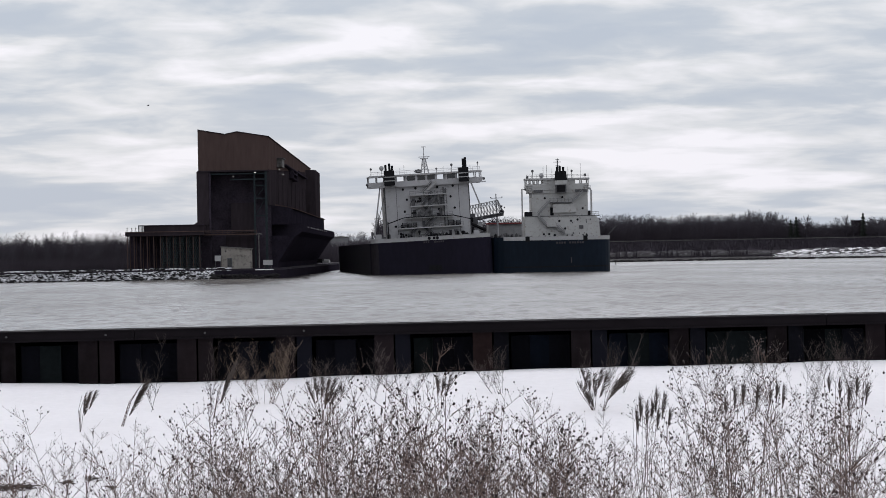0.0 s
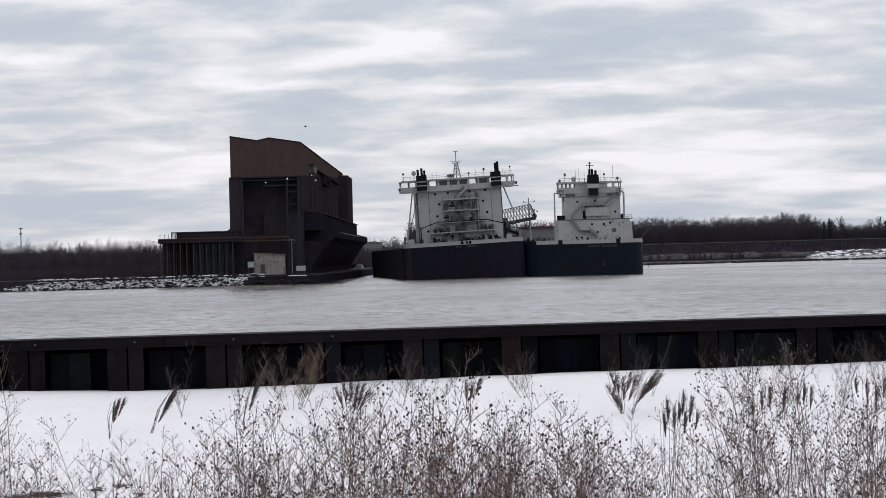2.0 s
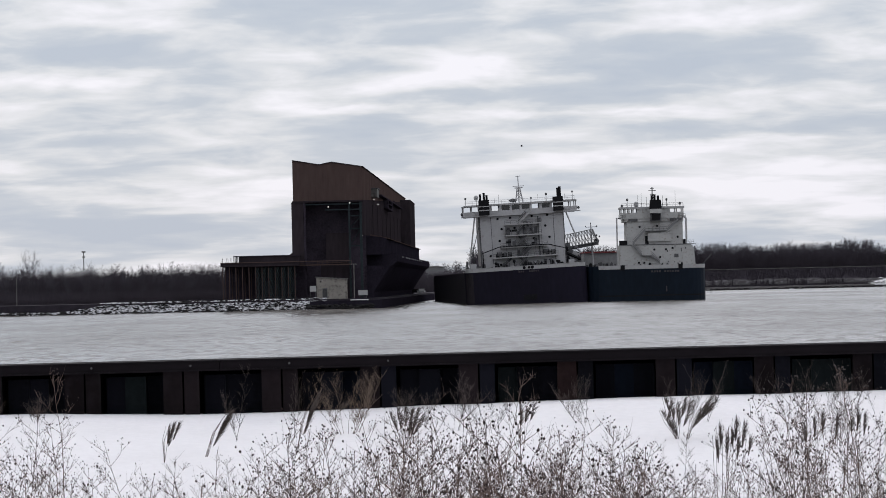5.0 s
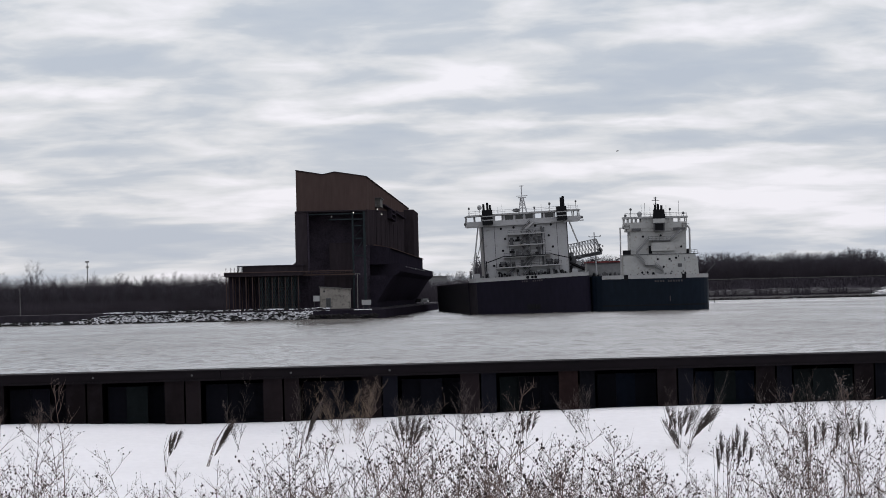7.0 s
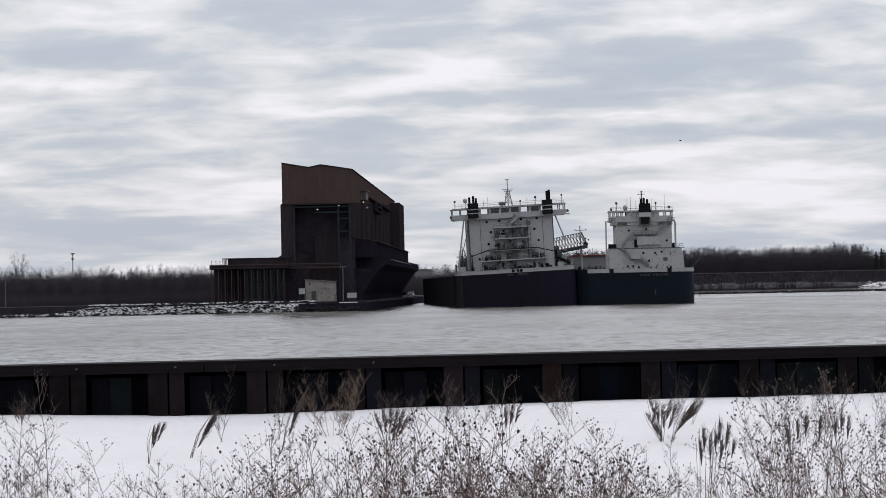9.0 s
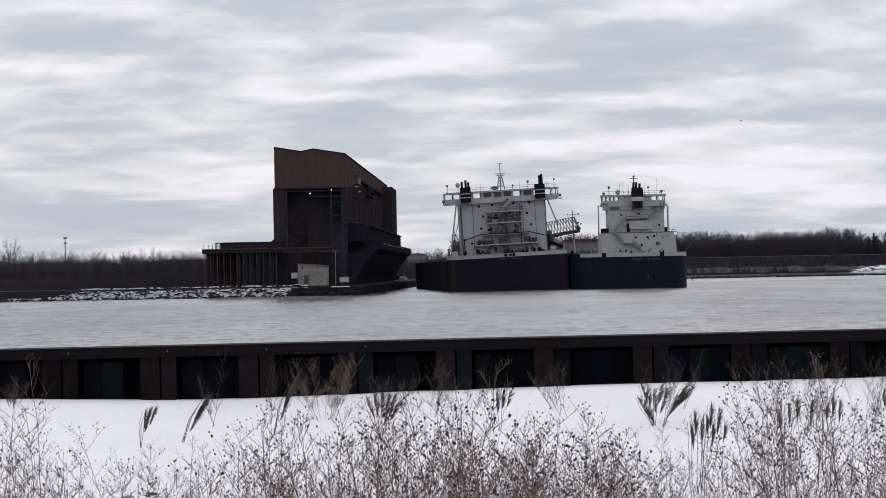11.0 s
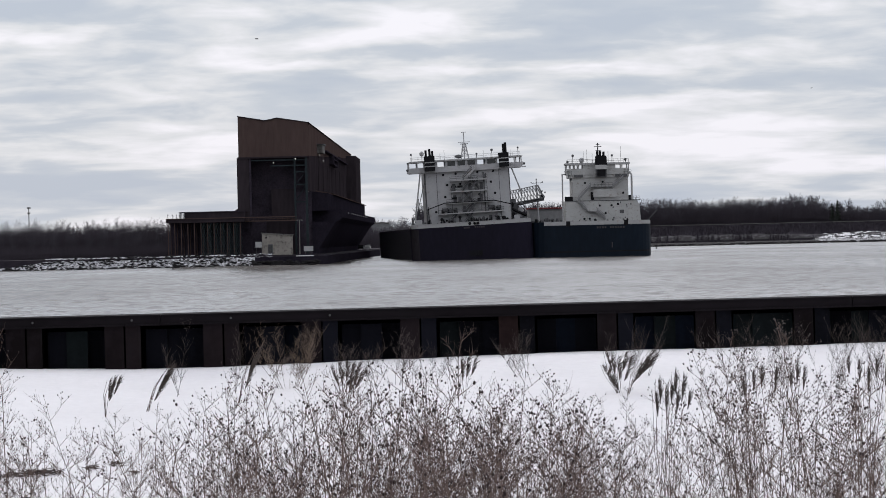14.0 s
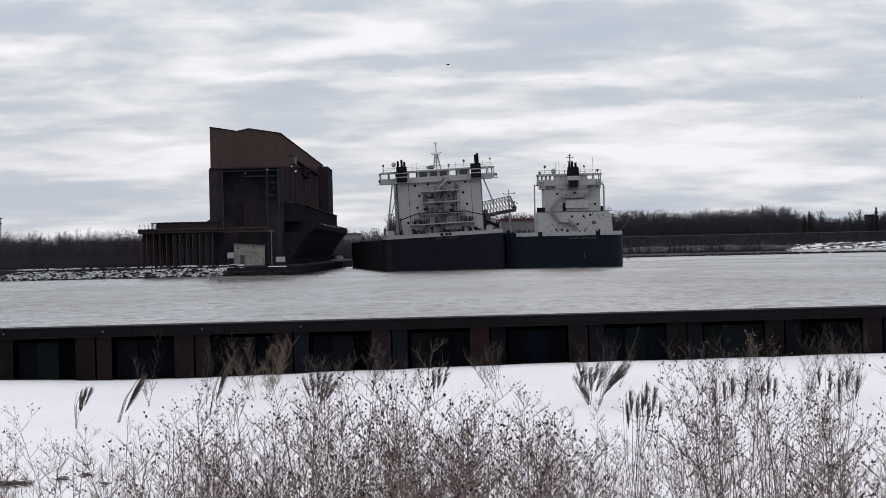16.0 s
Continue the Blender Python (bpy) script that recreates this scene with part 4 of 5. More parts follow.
        lat.tube(pts_top[12], pts_bot[12], 0.16, k=4)
        part("boom_truss", lat, BOOM_PAINT, boom)
    part("boom_post", tube((20.0, 33, 8.6), (20.0, 33, 19.8), 0.3, 0.14), SHIP_WHITE, s)
    part("boom_head", Build().blob((21.2, 31, 15.0), 0.7, 1.2, 0.7, 8, 4, random.Random(3), 0.2), SHIP_BLACK, boom)
    for x, z in ((21.2, 16.6), (21.9, 16.2)):
        part("boom_sheave", Build().blob((x, 30, z), 0.2, 0.2, 0.24, 8, 4), SHIP_BLACK, boom)
    part("boom_winch", tube((13.2, 26.4, 12.7), (13.2, 27.6, 12.7), 1.15, k=14), SHIP_GREY, s)
    part("boom_brace", tube((12.0, 26.5, 12.6), (16.4, 26.5, 10.4), 0.4), SHIP_BLACK, s)
    part("boom_yard", box(18.6, 21.7, 32.9, 33.1, 18.8, 18.92), SHIP_GREY, s)
    for x in (18.6, 20.0, 21.6):
        part("boom_lamp", Build().blob((x, 33, 19.05 if x != 20.0 else 19.9), 0.15, 0.15, 0.18, 8, 4), SHIP_BLACK, s)
    part("boom_pivot", tube((12.4, 28, 8.6), (12.4, 28, 15.0), 1.4, k=10), SHIP_GREY, s)
    for i in range(12):
        part("boom_gear", Build().blob((rng.uniform(11.6, 15.5), 27 + rng.uniform(-1, 1), rng.uniform(9.5, 13.8)), rng.uniform(0.4, 1.1), 0.6, rng.uniform(0.3, 0.9), 7, 3, rng, 0.2), rng.choice((SHIP_GREY, SHIP_BLACK)), s)
    part("hopper_house", box(11.5, 15.6, 27, 45, 8.6, 12.6), SHIP_WHITE, s)


make_big_ship()


def make_small_ship():
    s = thing("bulk_freighter", "laid-up freighter with dark blue-green hull and white stern house", "ship", pose(53.5, 1030, 0, 0, 0, 0.4))
    loop = [(x * 1.1 if x < 0 else x, y) for x, y in hull_loop(14.9, 205, 6.0, 4.6, 28)]
    part("hull", Build().prism(loop, -5, 8.0), HULL_BLUE, s, "dark blue-green hull plating")
    part("deck", Build().prism([(x * 0.985, 0.3 + y * 0.995) for x, y in loop], 8.0, 8.06), SHIP_GREY, s)
    st = loop[4:14]
    inner = [(x * 0.985, y + 0.25) for x, y in st]
    part("bulwark", Build().prism(st + inner[::-1], 8.0, 9.0), SHIP_TRIM, s, "white stern bulwark")
    part("hull_rim", Build().prism(loop[0:5] + [(x + 0.3, y + 0.4) for x, y in loop[0:5]][::-1], 8.0, 8.9), HULL_BLUE, s)
    for x in (-7.2, 7.9):
        part("bulwark_gap", box(x - 0.2, x + 0.9, -0.1, 0.35, 7.7, 9.05), SHIP_BLACK, s)
    for i in range(11):
        if i != 4:
            part("letter_bar", box(0.6 + 0.68 * i, 1.05 + 0.68 * i, -0.05, 0.0, 7.05, 7.55), LETTER, s)
    part("draught_mark", box(4.4, 4.65, -0.05, 0.0, 2.0, 3.4), LETTER, s)
    part("waterline_shade", Build().prism([(x * 1.002, y - 0.03) for x, y in st] + inner[::-1], 0.9, 1.25), SHIP_BLACK, s)
    y = 5.0
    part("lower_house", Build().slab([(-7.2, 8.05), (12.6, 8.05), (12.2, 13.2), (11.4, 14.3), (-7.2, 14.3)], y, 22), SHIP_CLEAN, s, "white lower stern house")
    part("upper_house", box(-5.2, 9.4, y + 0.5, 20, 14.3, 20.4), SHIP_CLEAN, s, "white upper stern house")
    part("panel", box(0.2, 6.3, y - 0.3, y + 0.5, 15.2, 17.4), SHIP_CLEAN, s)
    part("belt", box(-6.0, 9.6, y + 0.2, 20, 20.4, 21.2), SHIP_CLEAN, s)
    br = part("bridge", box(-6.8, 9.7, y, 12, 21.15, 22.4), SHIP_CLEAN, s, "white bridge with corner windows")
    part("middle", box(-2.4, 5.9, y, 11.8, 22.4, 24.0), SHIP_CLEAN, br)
    part("roof", box(-7.0, 9.9, y - 0.3, 12.3, 23.75, 24.25), SHIP_TRIM, br)
    for x in (-6.8, -5.75, -4.7, -3.65, 5.85, 7.7, 9.4):
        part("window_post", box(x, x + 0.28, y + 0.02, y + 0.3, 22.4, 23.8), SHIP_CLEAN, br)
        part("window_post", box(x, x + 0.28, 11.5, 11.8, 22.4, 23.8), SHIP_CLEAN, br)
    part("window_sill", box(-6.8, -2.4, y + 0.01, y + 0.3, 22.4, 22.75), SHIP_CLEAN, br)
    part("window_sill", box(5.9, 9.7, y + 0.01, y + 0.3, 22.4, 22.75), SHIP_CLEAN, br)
    part("wing_rail", box(-7.4, -6.8, y, 9, 21.3, 21.5), SHIP_GREY, br)
    rails(-7.3, -5.4, y - 0.1, 21.2, SHIP_GREY, br, step=0.8)
    rails(8.4, 10.2, y - 0.1, 21.2, SHIP_GREY, br, step=0.8)
    rails(-6.6, 9.6, y, 24.25, SHIP_GREY, br, step=1.4, h=0.9)
    for x0, x1 in ((-4.8, -2.4), (6.0, 9.2)):
        part("dark_panel", box(x0, x1, y - 0.05, y, 20.5, 21.2), SHIP_GREY, s)
    f = part("funnel", Build().slab([(0.7, 23.6), (3.9, 23.6), (3.7, 26.0), (0.9, 26.0)], 2.8, 5.0), SHIP_BLACK, s, "black funnel with a grey panel")
    part("funnel_base", box(0.9, 3.7, 3.0, 5.0, 20.4, 23.6), SHIP_GREY, f)
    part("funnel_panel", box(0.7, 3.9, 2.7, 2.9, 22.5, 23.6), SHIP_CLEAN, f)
    part("funnel_door", box(1.2, 3.4, 2.9, 3.0, 20.6, 22.3), SHIP_BLACK, f)
    for dx, h in ((0.5, 1.7), (1.2, 1.9), (2.1, 1.6)):
        part("exhaust_pipe", tube((0.9 + dx, 4, 25.8), (0.9 + dx, 4, 25.5 + h), 0.32, k=8), SHIP_BLACK, f)
    m = part("mast", tube((1.7, 7, 24.2), (1.7, 7, 29.4), 0.15), SHIP_GREY, s)
    for z, w in ((28.4, 1.0), (27.4, 0.6), (29.0, 0.5)):
        part("yard", box(1.7 - w, 1.7 + w, 6.9, 7.1, z, z + 0.16), SHIP_GREY, m)
    for x, h, r in ((-4.9, 2.0, 0.34), (-2.6, 0.75, 0.66), (5.4, 1.9, 0.3), (-6.3, 0.4, 0.35), (8.9, 0.8, 0.35)):
        p = part("antenna", tube((x, 7, 24.2), (x, 7, 24.2 + h), 0.1, k=4), SHIP_GREY, s)
        part("dome", Build().blob((x, 7, 24.2 + h), r, r, r * 1.15, 8, 4), SHIP_TRIM if r > 0.5 else SHIP_GREY, p)
    for x, h in ((-2.1, 3.2), (-1.2, 3.6), (4.4, 3.0), (7.7, 4.2), (0.2, 2.6)):
        part("whip_antenna", tube((x, 7, 24.2), (x, 7, 24.2 + h), 0.05, k=4), SHIP_GREY, s)
    for p, q in (((-3.8, 14.5), (-0.5, 18.1)), ((-3.9, 14.4), (-1.5, 11.5)), ((1.0, 11.5), (3.2, 9.5)), ((5.1, 17.8), (8.1, 20.4))):
        stair(p, q, y - 0.3, BOOM_PAINT, s)
    part("landing", box(-1.6, 1.2, y - 1.2, y, 11.35, 11.5), SHIP_GREY, s)
    part("landing", box(-0.5, 5.2, y - 0.7, y + 0.5, 17.75, 17.95), SHIP_GREY, s)
    rails(-0.5, 5.2, y - 0.6, 17.95, SHIP_GREY, s, step=0.9)
    part("deck_edge", box(-7.2, 12.4, y - 0.12, y, 14.2, 14.4), SHIP_GREY, s)
    part("door", box(-0.5, 0.4, y + 0.38, y + 0.5, 14.5, 16.6), SHIP_BLACK, s)
    portholes([(-1.9, 19.0), (2.7, 19.2), (8.0, 16.2), (1.8, 13.0), (4.9, 13.0), (5.2, 17.2), (3.3, 11.0), (6.6, 13.3), (-2.3, 9.6), (-0.9, 9.6)], y - 0.02, s, 0.3)
    part("vent_door", box(7.0, 8.1, y - 0.1, y, 10.9, 11.8), SHIP_GREY, s)
    part("roof_bulwark", box(-7.2, -5.2, y, y + 3, 14.3, 15.5), SHIP_BLACK, s)
    part("locker", box(9.5, 10.4, y, y + 2, 14.3, 15.6), SHIP_BLACK, s)
    rails(10.0, 12.2, y, 14.3, SHIP_GREY, s, step=0.7)
    part("post", tube((-7.9, y - 1, 8.0), (-7.9, y - 1, 21.5), 0.2), SHIP_TRIM, s)
    part("pipe", Build().tube((10.3, y, 14.4), (10.3, y, 21.0), 0.26).tube((10.3, y, 21.0), (9.4, y, 21.8), 0.26), SHIP_TRIM, s)
    part("davit", tube((14.2, 2, 9.0), (16.6, 2, 11.6), 0.12), SHIP_GREY, s)
    rng = random.Random(5)
    for i in range(26):
        x, w, h = rng.uniform(-6.8, 12.3), rng.uniform(0.2, 0.7), rng.uniform(0.5, 1.5)
        part("deck_gear", Build().blob((x, 3 + rng.uniform(-1, 1), 8.05 + h * 0.55), w * 0.6, 0.5, h * 0.6, 7, 3, rng, 0.15), rng.choice((SHIP_GREY, SHIP_BLACK, SHIP_GREY)), s)
    for i in range(9):
        x, z = rng.uniform(5.0, 12.0), rng.uniform(9.2, 13.8)
        part("wall_fitting", box(x, x + rng.uniform(0.12, 0.35), y - 0.12, y, z, z + rng.uniform(0.2, 0.6)), rng.choice((SHIP_GREY, LETTER)), s)
    d = part("deck_house", box(-15.0, -5.8, 45, 60, 8.05, 12.7), BOOM_PAINT, s, "grey hatch house with red roof")
    part("red_roof", box(-15.2, -5.6, 44.5, 60, 12.7, 13.1), SHIP_RED, d, "red painted roof")
    for i in range(18):
        x, h = rng.uniform(-14.2, -7.4), rng.uniform(0.6, 2.2)
        part("deck_gear", Build().blob((x, rng.uniform(20, 43), 8.05 + h * 0.5), rng.uniform(0.3, 0.9), 0.6, h * 0.55, 7, 3, rng, 0.2), rng.choice((SHIP_GREY, SHIP_BLACK)), s)
    for i in range(8):
        part("hatch_gear", box(-14.5 + 1.1 * i, -13.9 + 1.1 * i, 44, 45, 8.1, 9.2 + rng.random()), SHIP_GREY, s)


make_small_ship()


# ---- trees of the far shores ----
def bare_tree(b, x, y, z, h, rng, limbs=26, wide=0.26, fine=0.03):
    """A bare tree: trunk, limbs that fork into a rounded crown of fine twigs."""
    lean = rng.uniform(-0.03, 0.03) * h
    b.tube((x, y, z), (x + lean, y, z + h * 0.72), 0.009 * h, 0.004 * h, k=3, cap=False)
    wide *= rng.uniform(0.8, 1.25)
    for i in range(limbs):
        a, e = rng.uniform(0, 6.283), rng.uniform(-0.75, 1.0)
        r = wide * h * math.sqrt(max(0.05, 1 - e * e)) * rng.uniform(0.55, 1.0)
        q = Vector((x + lean + r * math.cos(a), y + r * math.sin(a), z + h * (0.62 + 0.36 * e)))
        u = rng.uniform(0.2, 0.8) * min(1.0, 0.45 + 0.5 * (e + 1) / 2)
        p = Vector((x + lean * u, y, z + h * 0.72 * u / 0.8))
        b.spike(p, q, 0.0024 * h)
        for j in range(15):
            s = p.lerp(q, rng.uniform(0.35, 1.0))
            t = s + Vector((rng.uniform(-1, 1), rng.uniform(-1, 1), rng.uniform(-0.1, 1.3))) * h * 0.075
            b.spike(s, t, fine)


def make_woods():
    rng = random.Random(11)
    b = Build()
    for row in range(6):
        for i in range(52):
            x = -205 + 3.9 * i + rng.uniform(-1.8, 1.8)
            y = 1045 + 26 * row + rng.uniform(-9, 9)
            if x > -58 and row < 2 or x > -42:
                continue
            bare_tree(b, x, y, 2.1, rng.uniform(7.9, 9.7) + 0.5 * row + (0.8 if rng.random() < 0.15 else 0), rng, 36, 0.25, 0.029)
    for i in range(64):
        bare_tree(b, rng.uniform(-15, 27), rng.uniform(1735, 1810), 2.1, rng.uniform(11, 13.8), rng, 30, 0.27, 0.05)
    tagged(part("left_woods", b, BARK), "bare grey winter woods behind the far bank", "woods", kind="stuff")
    b = Build()
    for i in range(120000):
        y = rng.uniform(1015, 1190)
        x = rng.uniform(-205, -40)
        h = rng.uniform(1.5, 4.2) if y < 1060 else rng.uniform(4.2, 9.3)
        b.spike((x, y, 2.1), (x + rng.uniform(-1.2, 1.2), y, 2.1 + h), 0.052)
    for i in range(5000):
        x, y = rng.uniform(-16, 16), rng.uniform(1600, 1695)
        b.spike((x, y, 2.1), (x + rng.uniform(-1.2, 1.2), y, 2.1 + rng.uniform(4.0, 9.5)), 0.1)
    tagged(part("left_thicket", b, BRUSH), "dense dark leafless thicket under the far trees", "thicket", kind="stuff")
    b = Build()
    for row in range(6):
        for i in range(84):
            x = 18 + 4.3 * i + rng.uniform(-2, 2)
            y = 2352 + 15 * row + rng.uniform(-6, 6)
            top = 17.2 + 0.9 * math.sin(x * 0.045 + 2.0) + 1.8 * noise.noise((x * 0.05, 1, 1))
            top *= 1 - 0.42 * min(1.0, max(0.0, (x - 252) / 24)) + 0.2 * min(1.0, max(0.0, (x - 305) / 10))
            bare_tree(b, x, y, 9.4, top * rng.uniform(0.85, 1.05), rng, 30, 0.27, 0.072)
    tagged(part("right_woods", b, BARK), "bare brown winter woods on the embankment", "woods", kind="stuff")
    b = Build()
    for i in range(120000):
        y = rng.uniform(2342, 2430)
        x = rng.uniform(18, 420)
        b.spike((x, y, 9.3 + rng.uniform(0, 4)), (x + rng.uniform(-3.2, 3.2), y, 9.3 + rng.uniform(3.0, 12.8) * (1 - 0.42 * min(1.0, max(0.0, (x - 252) / 24)))), 0.085)
    tagged(part("right_thicket", b, BRUSH), "dense dark leafless thicket along the embankment", "thicket", kind="stuff")
    b = Build()
    for i in range(15000):
        y = rng.uniform(2304, 2334)
        x = rng.uniform(60, 420)
        z = 1.6 + max(0.0, y - 2310) * 0.33
        if y < 2318 and noise.noise((x * 0.09, 0.0, 3.0)) + 0.6 * noise.noise((x * 0.4, 0.0, 9.0)) < (-0.1 if x < 235 else 0.5 if y < 2309 else -0.1):
            continue
        b.spike((x, y, z), (x + rng.uniform(-0.9, 0.9), y, z + rng.uniform(0.8, 3.0)), 0.16)
    for i in range(9000):
        y, x = rng.uniform(2272, 2299), rng.uniform(80, 330)
        c = noise.noise((x * 0.09, 0.0, 3.0)) + 0.6 * noise.noise((x * 0.4, 0.0, 9.0))
        if x > 246 and rng.random() < 0.92 or y > 2290 and c < 0.0:
            continue
        b.spike((x, y, 0.0), (x + rng.uniform(-0.8, 0.8), y, rng.uniform(0.7, 1.6) if y < 2290 else rng.uniform(1.5, 6.5)), 0.15)
    tagged(part("slope_brush", b, SLOPE), "dark leafless brush on the embankment slope", "brush", kind="stuff")
    b = Build()
    for i in range(500):
        x = rng.uniform(90, 330)
        b.blob((x, 1786 + rng.uniform(-6, 40) - (x - 60) * 0.09, rng.uniform(-0.2, 0.2)), rng.uniform(0.4, 1.6), 0.8, rng.uniform(0.2, 0.5), 5, 2, rng, 0.3)
    tagged(part("beach_rocks", b, ROCK), "dark stones along the far waterline", "rocks", kind="stuff")
    # single trees that stand out
    for x, y, h in ((-114, 1090, 16.0), (-109, 1092, 12.5), (272, 2340, 15.4), (290, 2340, 13.5), (295.5, 2341, 15.0), (300, 2342, 13.0), (315, 2340, 13.0)):
        t = thing("bare_tree", "single bare leafless deciduous tree on the far shore", "tree", pose(x, y, 2.1 if y < 2000 else 9.4))
        bb = Build()
        bare_tree(bb, 0, 0, 0, h * 0.95, rng, 44, 0.36, 0.03 if y < 2000 else 0.085)
        part("crown", bb, BARK, t)
        part("trunk", tube((0, 0, -0.3), (0, 0, h * 0.3), 0.3, 0.2, k=6), BARK, t)
    for x, y, h in ((265.5, 2338, 13.4), (262.4, 2339, 11.6), (305.3, 2338, 15.0)):
        t = thing("spruce_tree", "dark narrow evergreen spruce among bare trees", "tree", pose(x, y, 9.4))
        part("trunk", tube((0, 0, -0.3), (0, 0, h), 0.3, 0.05, k=5), BARK, t)
        bb = Build()
        for i in range(900):
            u = rng.uniform(0.08, 1.0)
            a = rng.uniform(0, 6.283)
            r = h * 0.26 * (1.03 - u) ** 0.55 * rng.uniform(0.6, 1.1) * (0.75 + 0.35 * math.sin(u * 40)) * rng.uniform(0.5, 1.15)
            p = Vector((0, 0, h * u))
            bb.spike(p, p + Vector((math.cos(a) * r, math.sin(a) * r, -0.3 * r + 0.05)), 0.42)
        part("crown", bb, SPRUCE, t)
    hs = thing("shore_house", "small dark flat-roofed house among shoreline trees", "house", pose(300.0, 2345, 9.4))
    part("wall", box(0, 5.2, 0, 7, 0, 10.4), CLAD_DARK, hs)
    part("roof", box(-0.4, 5.6, -0.4, 7.4, 10.4, 10.9), GALLERY, hs)
    for x in (0.9, 3.1):
        part("window", box(x, x + 1.0, -0.06, 0, 7.6, 9.0), GLASS_DARK, hs)
    u = thing("utility_pole", "thin grey utility pole on the far bank", "pole", pose(-108, 1000, 2))
    part("pole", tube((0, 0, 0), (0, 0, 7.2), 0.14, 0.1, k=5), CONCRETE, u)
    t = thing("mast_tower", "slim pale steel mast with lamp racks on far shore", "mast", pose(-145.4, 1600, 2))
    part("pole", tube((0, 0, 0), (0, 0, 19.6), 0.28, 0.18, k=6), CONCRETE, t)
    for z, w in ((19.3, 0.75), (17.2, 0.6)):
        part("lamp_rack", box(-w, w, -0.4, 0.4, z, z + 0.55), CONCRETE, t)


make_woods()


# ---- weeds on the bank ----
def grow(b, p, d, ln, r, rng, bend=0.35, steps=3):
    """A twig that bends upwards in a few steps. Returns its points."""
    pts = [p]
    for i in range(steps):
        d = (d + Vector((rng.uniform(-0.12, 0.12), rng.uniform(-0.12, 0.12), bend / steps))).normalized()
        q = pts[-1] + d * ln / steps
        if i == steps - 1:
            b.spike(pts[-1], q, r * (1 - i / steps))
        else:
            b.tube(pts[-1], q, r * (1 - i / steps), r * (1 - (i + 1) / steps), k=3, cap=False)
        pts.append(q)
    return pts


def pod(b, p, up, r):
    """A small dry capsule, pointed at both ends."""
    up = up.normalized()
    c = p + up * r * 1.05
    a = up.orthogonal().normalized() * r
    q = up.cross(a)
    n = len(b.v)
    b.v.append(tuple(c - up * r * 1.35))
    for w, g in ((-0.6, 0.85), (0.7, 0.9)):
        for k in range(5):
            an = 1.2566 * k
            b.v.append(tuple(c + up * (r * w) + (a * math.cos(an) + q * math.sin(an)) * g))
    b.v.append(tuple(c + up * r * 1.35))
    for k in range(5):
        j = (k + 1) % 5
        b.f.extend([(n, n + 1 + j, n + 1 + k), (n + 1 + k, n + 1 + j, n + 6 + j, n + 6 + k), (n + 11, n + 6 + k, n + 6 + j)])


def weed_meshes(seed, height, branches, twigs, chance, big, mat=None):
    """A tall weed, bare below, that forks wide in its upper half and carries round dry heads: stems in one mesh, heads in another."""
    rng = random.Random(seed)
    stem, head = Build(), Build()
    p, d = Vector((0, 0, -0.1)), Vector((rng.uniform(-0.2, 0.2), rng.uniform(-0.2, 0.2), 1)).normalized()
    pts = [p]
    for i in range(6):
        d = (d + Vector((rng.uniform(-0.09, 0.09), rng.uniform(-0.09, 0.09), 0.02))).normalized()
        pts.append(pts[-1] + d * height / 6)
    for i in range(6):
        stem.tube(pts[i], pts[i + 1], 0.0066 - 0.0008 * i, 0.0066 - 0.0008 * (i + 1), k=4, cap=False)

    def tip(q, way):
        if rng.random() < chance:
            pod(head, q, way + Vector((0, 0, 0.3)), big * rng.uniform(0.62, 1.08))
    for i in range(branches):
        u = 0.4 + 0.55 * (i + rng.random()) / branches
        k = min(5, int(u * 6))
        s = pts[k].lerp(pts[k + 1], u * 6 - k)
        a = i * 2.4 + rng.uniform(-0.7, 0.7)
        ln = (0.16 + 0.62 * (1 - u)) * rng.uniform(0.7, 1.25) * height / 1.9
        br = grow(stem, s, Vector((math.cos(a), math.sin(a), rng.uniform(0.6, 1.25))).normalized(), ln, 0.0036, rng, 0.12)
        tip(br[3], br[3] - br[2])
        for j in range(twigs):
            w = rng.uniform(0.8, 2.9)
            q = br[int(w)].lerp(br[int(w) + 1], w - int(w))
            e = (br[3] - br[0]).normalized() * 0.9 + Vector((rng.uniform(-1, 1), rng.uniform(-1, 1), rng.uniform(-0.2, 0.7)))
            tw = grow(stem, q, e.normalized(), rng.uniform(0.06, 0.22), 0.0022, rng, 0.15, 2)
            tip(tw[2], tw[2] - tw[1])
            if rng.random() < 0.55:
                side = Vector((rng.uniform(-1, 1), rng.uniform(-1, 1), rng.uniform(0.1, 1.0))).normalized()
                t = tw[1] + side * rng.uniform(0.03, 0.09)
                stem.spike(tw[1], t, 0.0019)
                tip(t, side)
    pod(head, pts[-1], d, big)
    return stem.data("stem", STEM), head.data("seed_head", mat or HEAD, True)


def tuft_mesh(seed, n, h):
    rng = random.Random(seed)
    b = Build()
    for i in range(n):
        a, r = rng.uniform(0, 6.283), 0.16 * math.sqrt(rng.random())
        p = Vector((r * math.cos(a), r * math.sin(a), -0.05))
        br = grow(b, p, Vector((rng.uniform(-0.32, 0.32), rng.uniform(-0.32, 0.32), 1)).normalized(), h * rng.uniform(0.55, 1.0), 0.0026, rng, 0.1, 3)
        for j in range(7):
            w = rng.uniform(0.9, 2.95)
            q = br[int(w)].lerp(br[int(w) + 1], w - int(w))
            b.spike(q, q + Vector((rng.uniform(-1, 1), rng.uniform(-1, 1), rng.uniform(0.4, 1.6))) * 0.07, 0.0017)
    return b.data("grass_stalk", TAN)


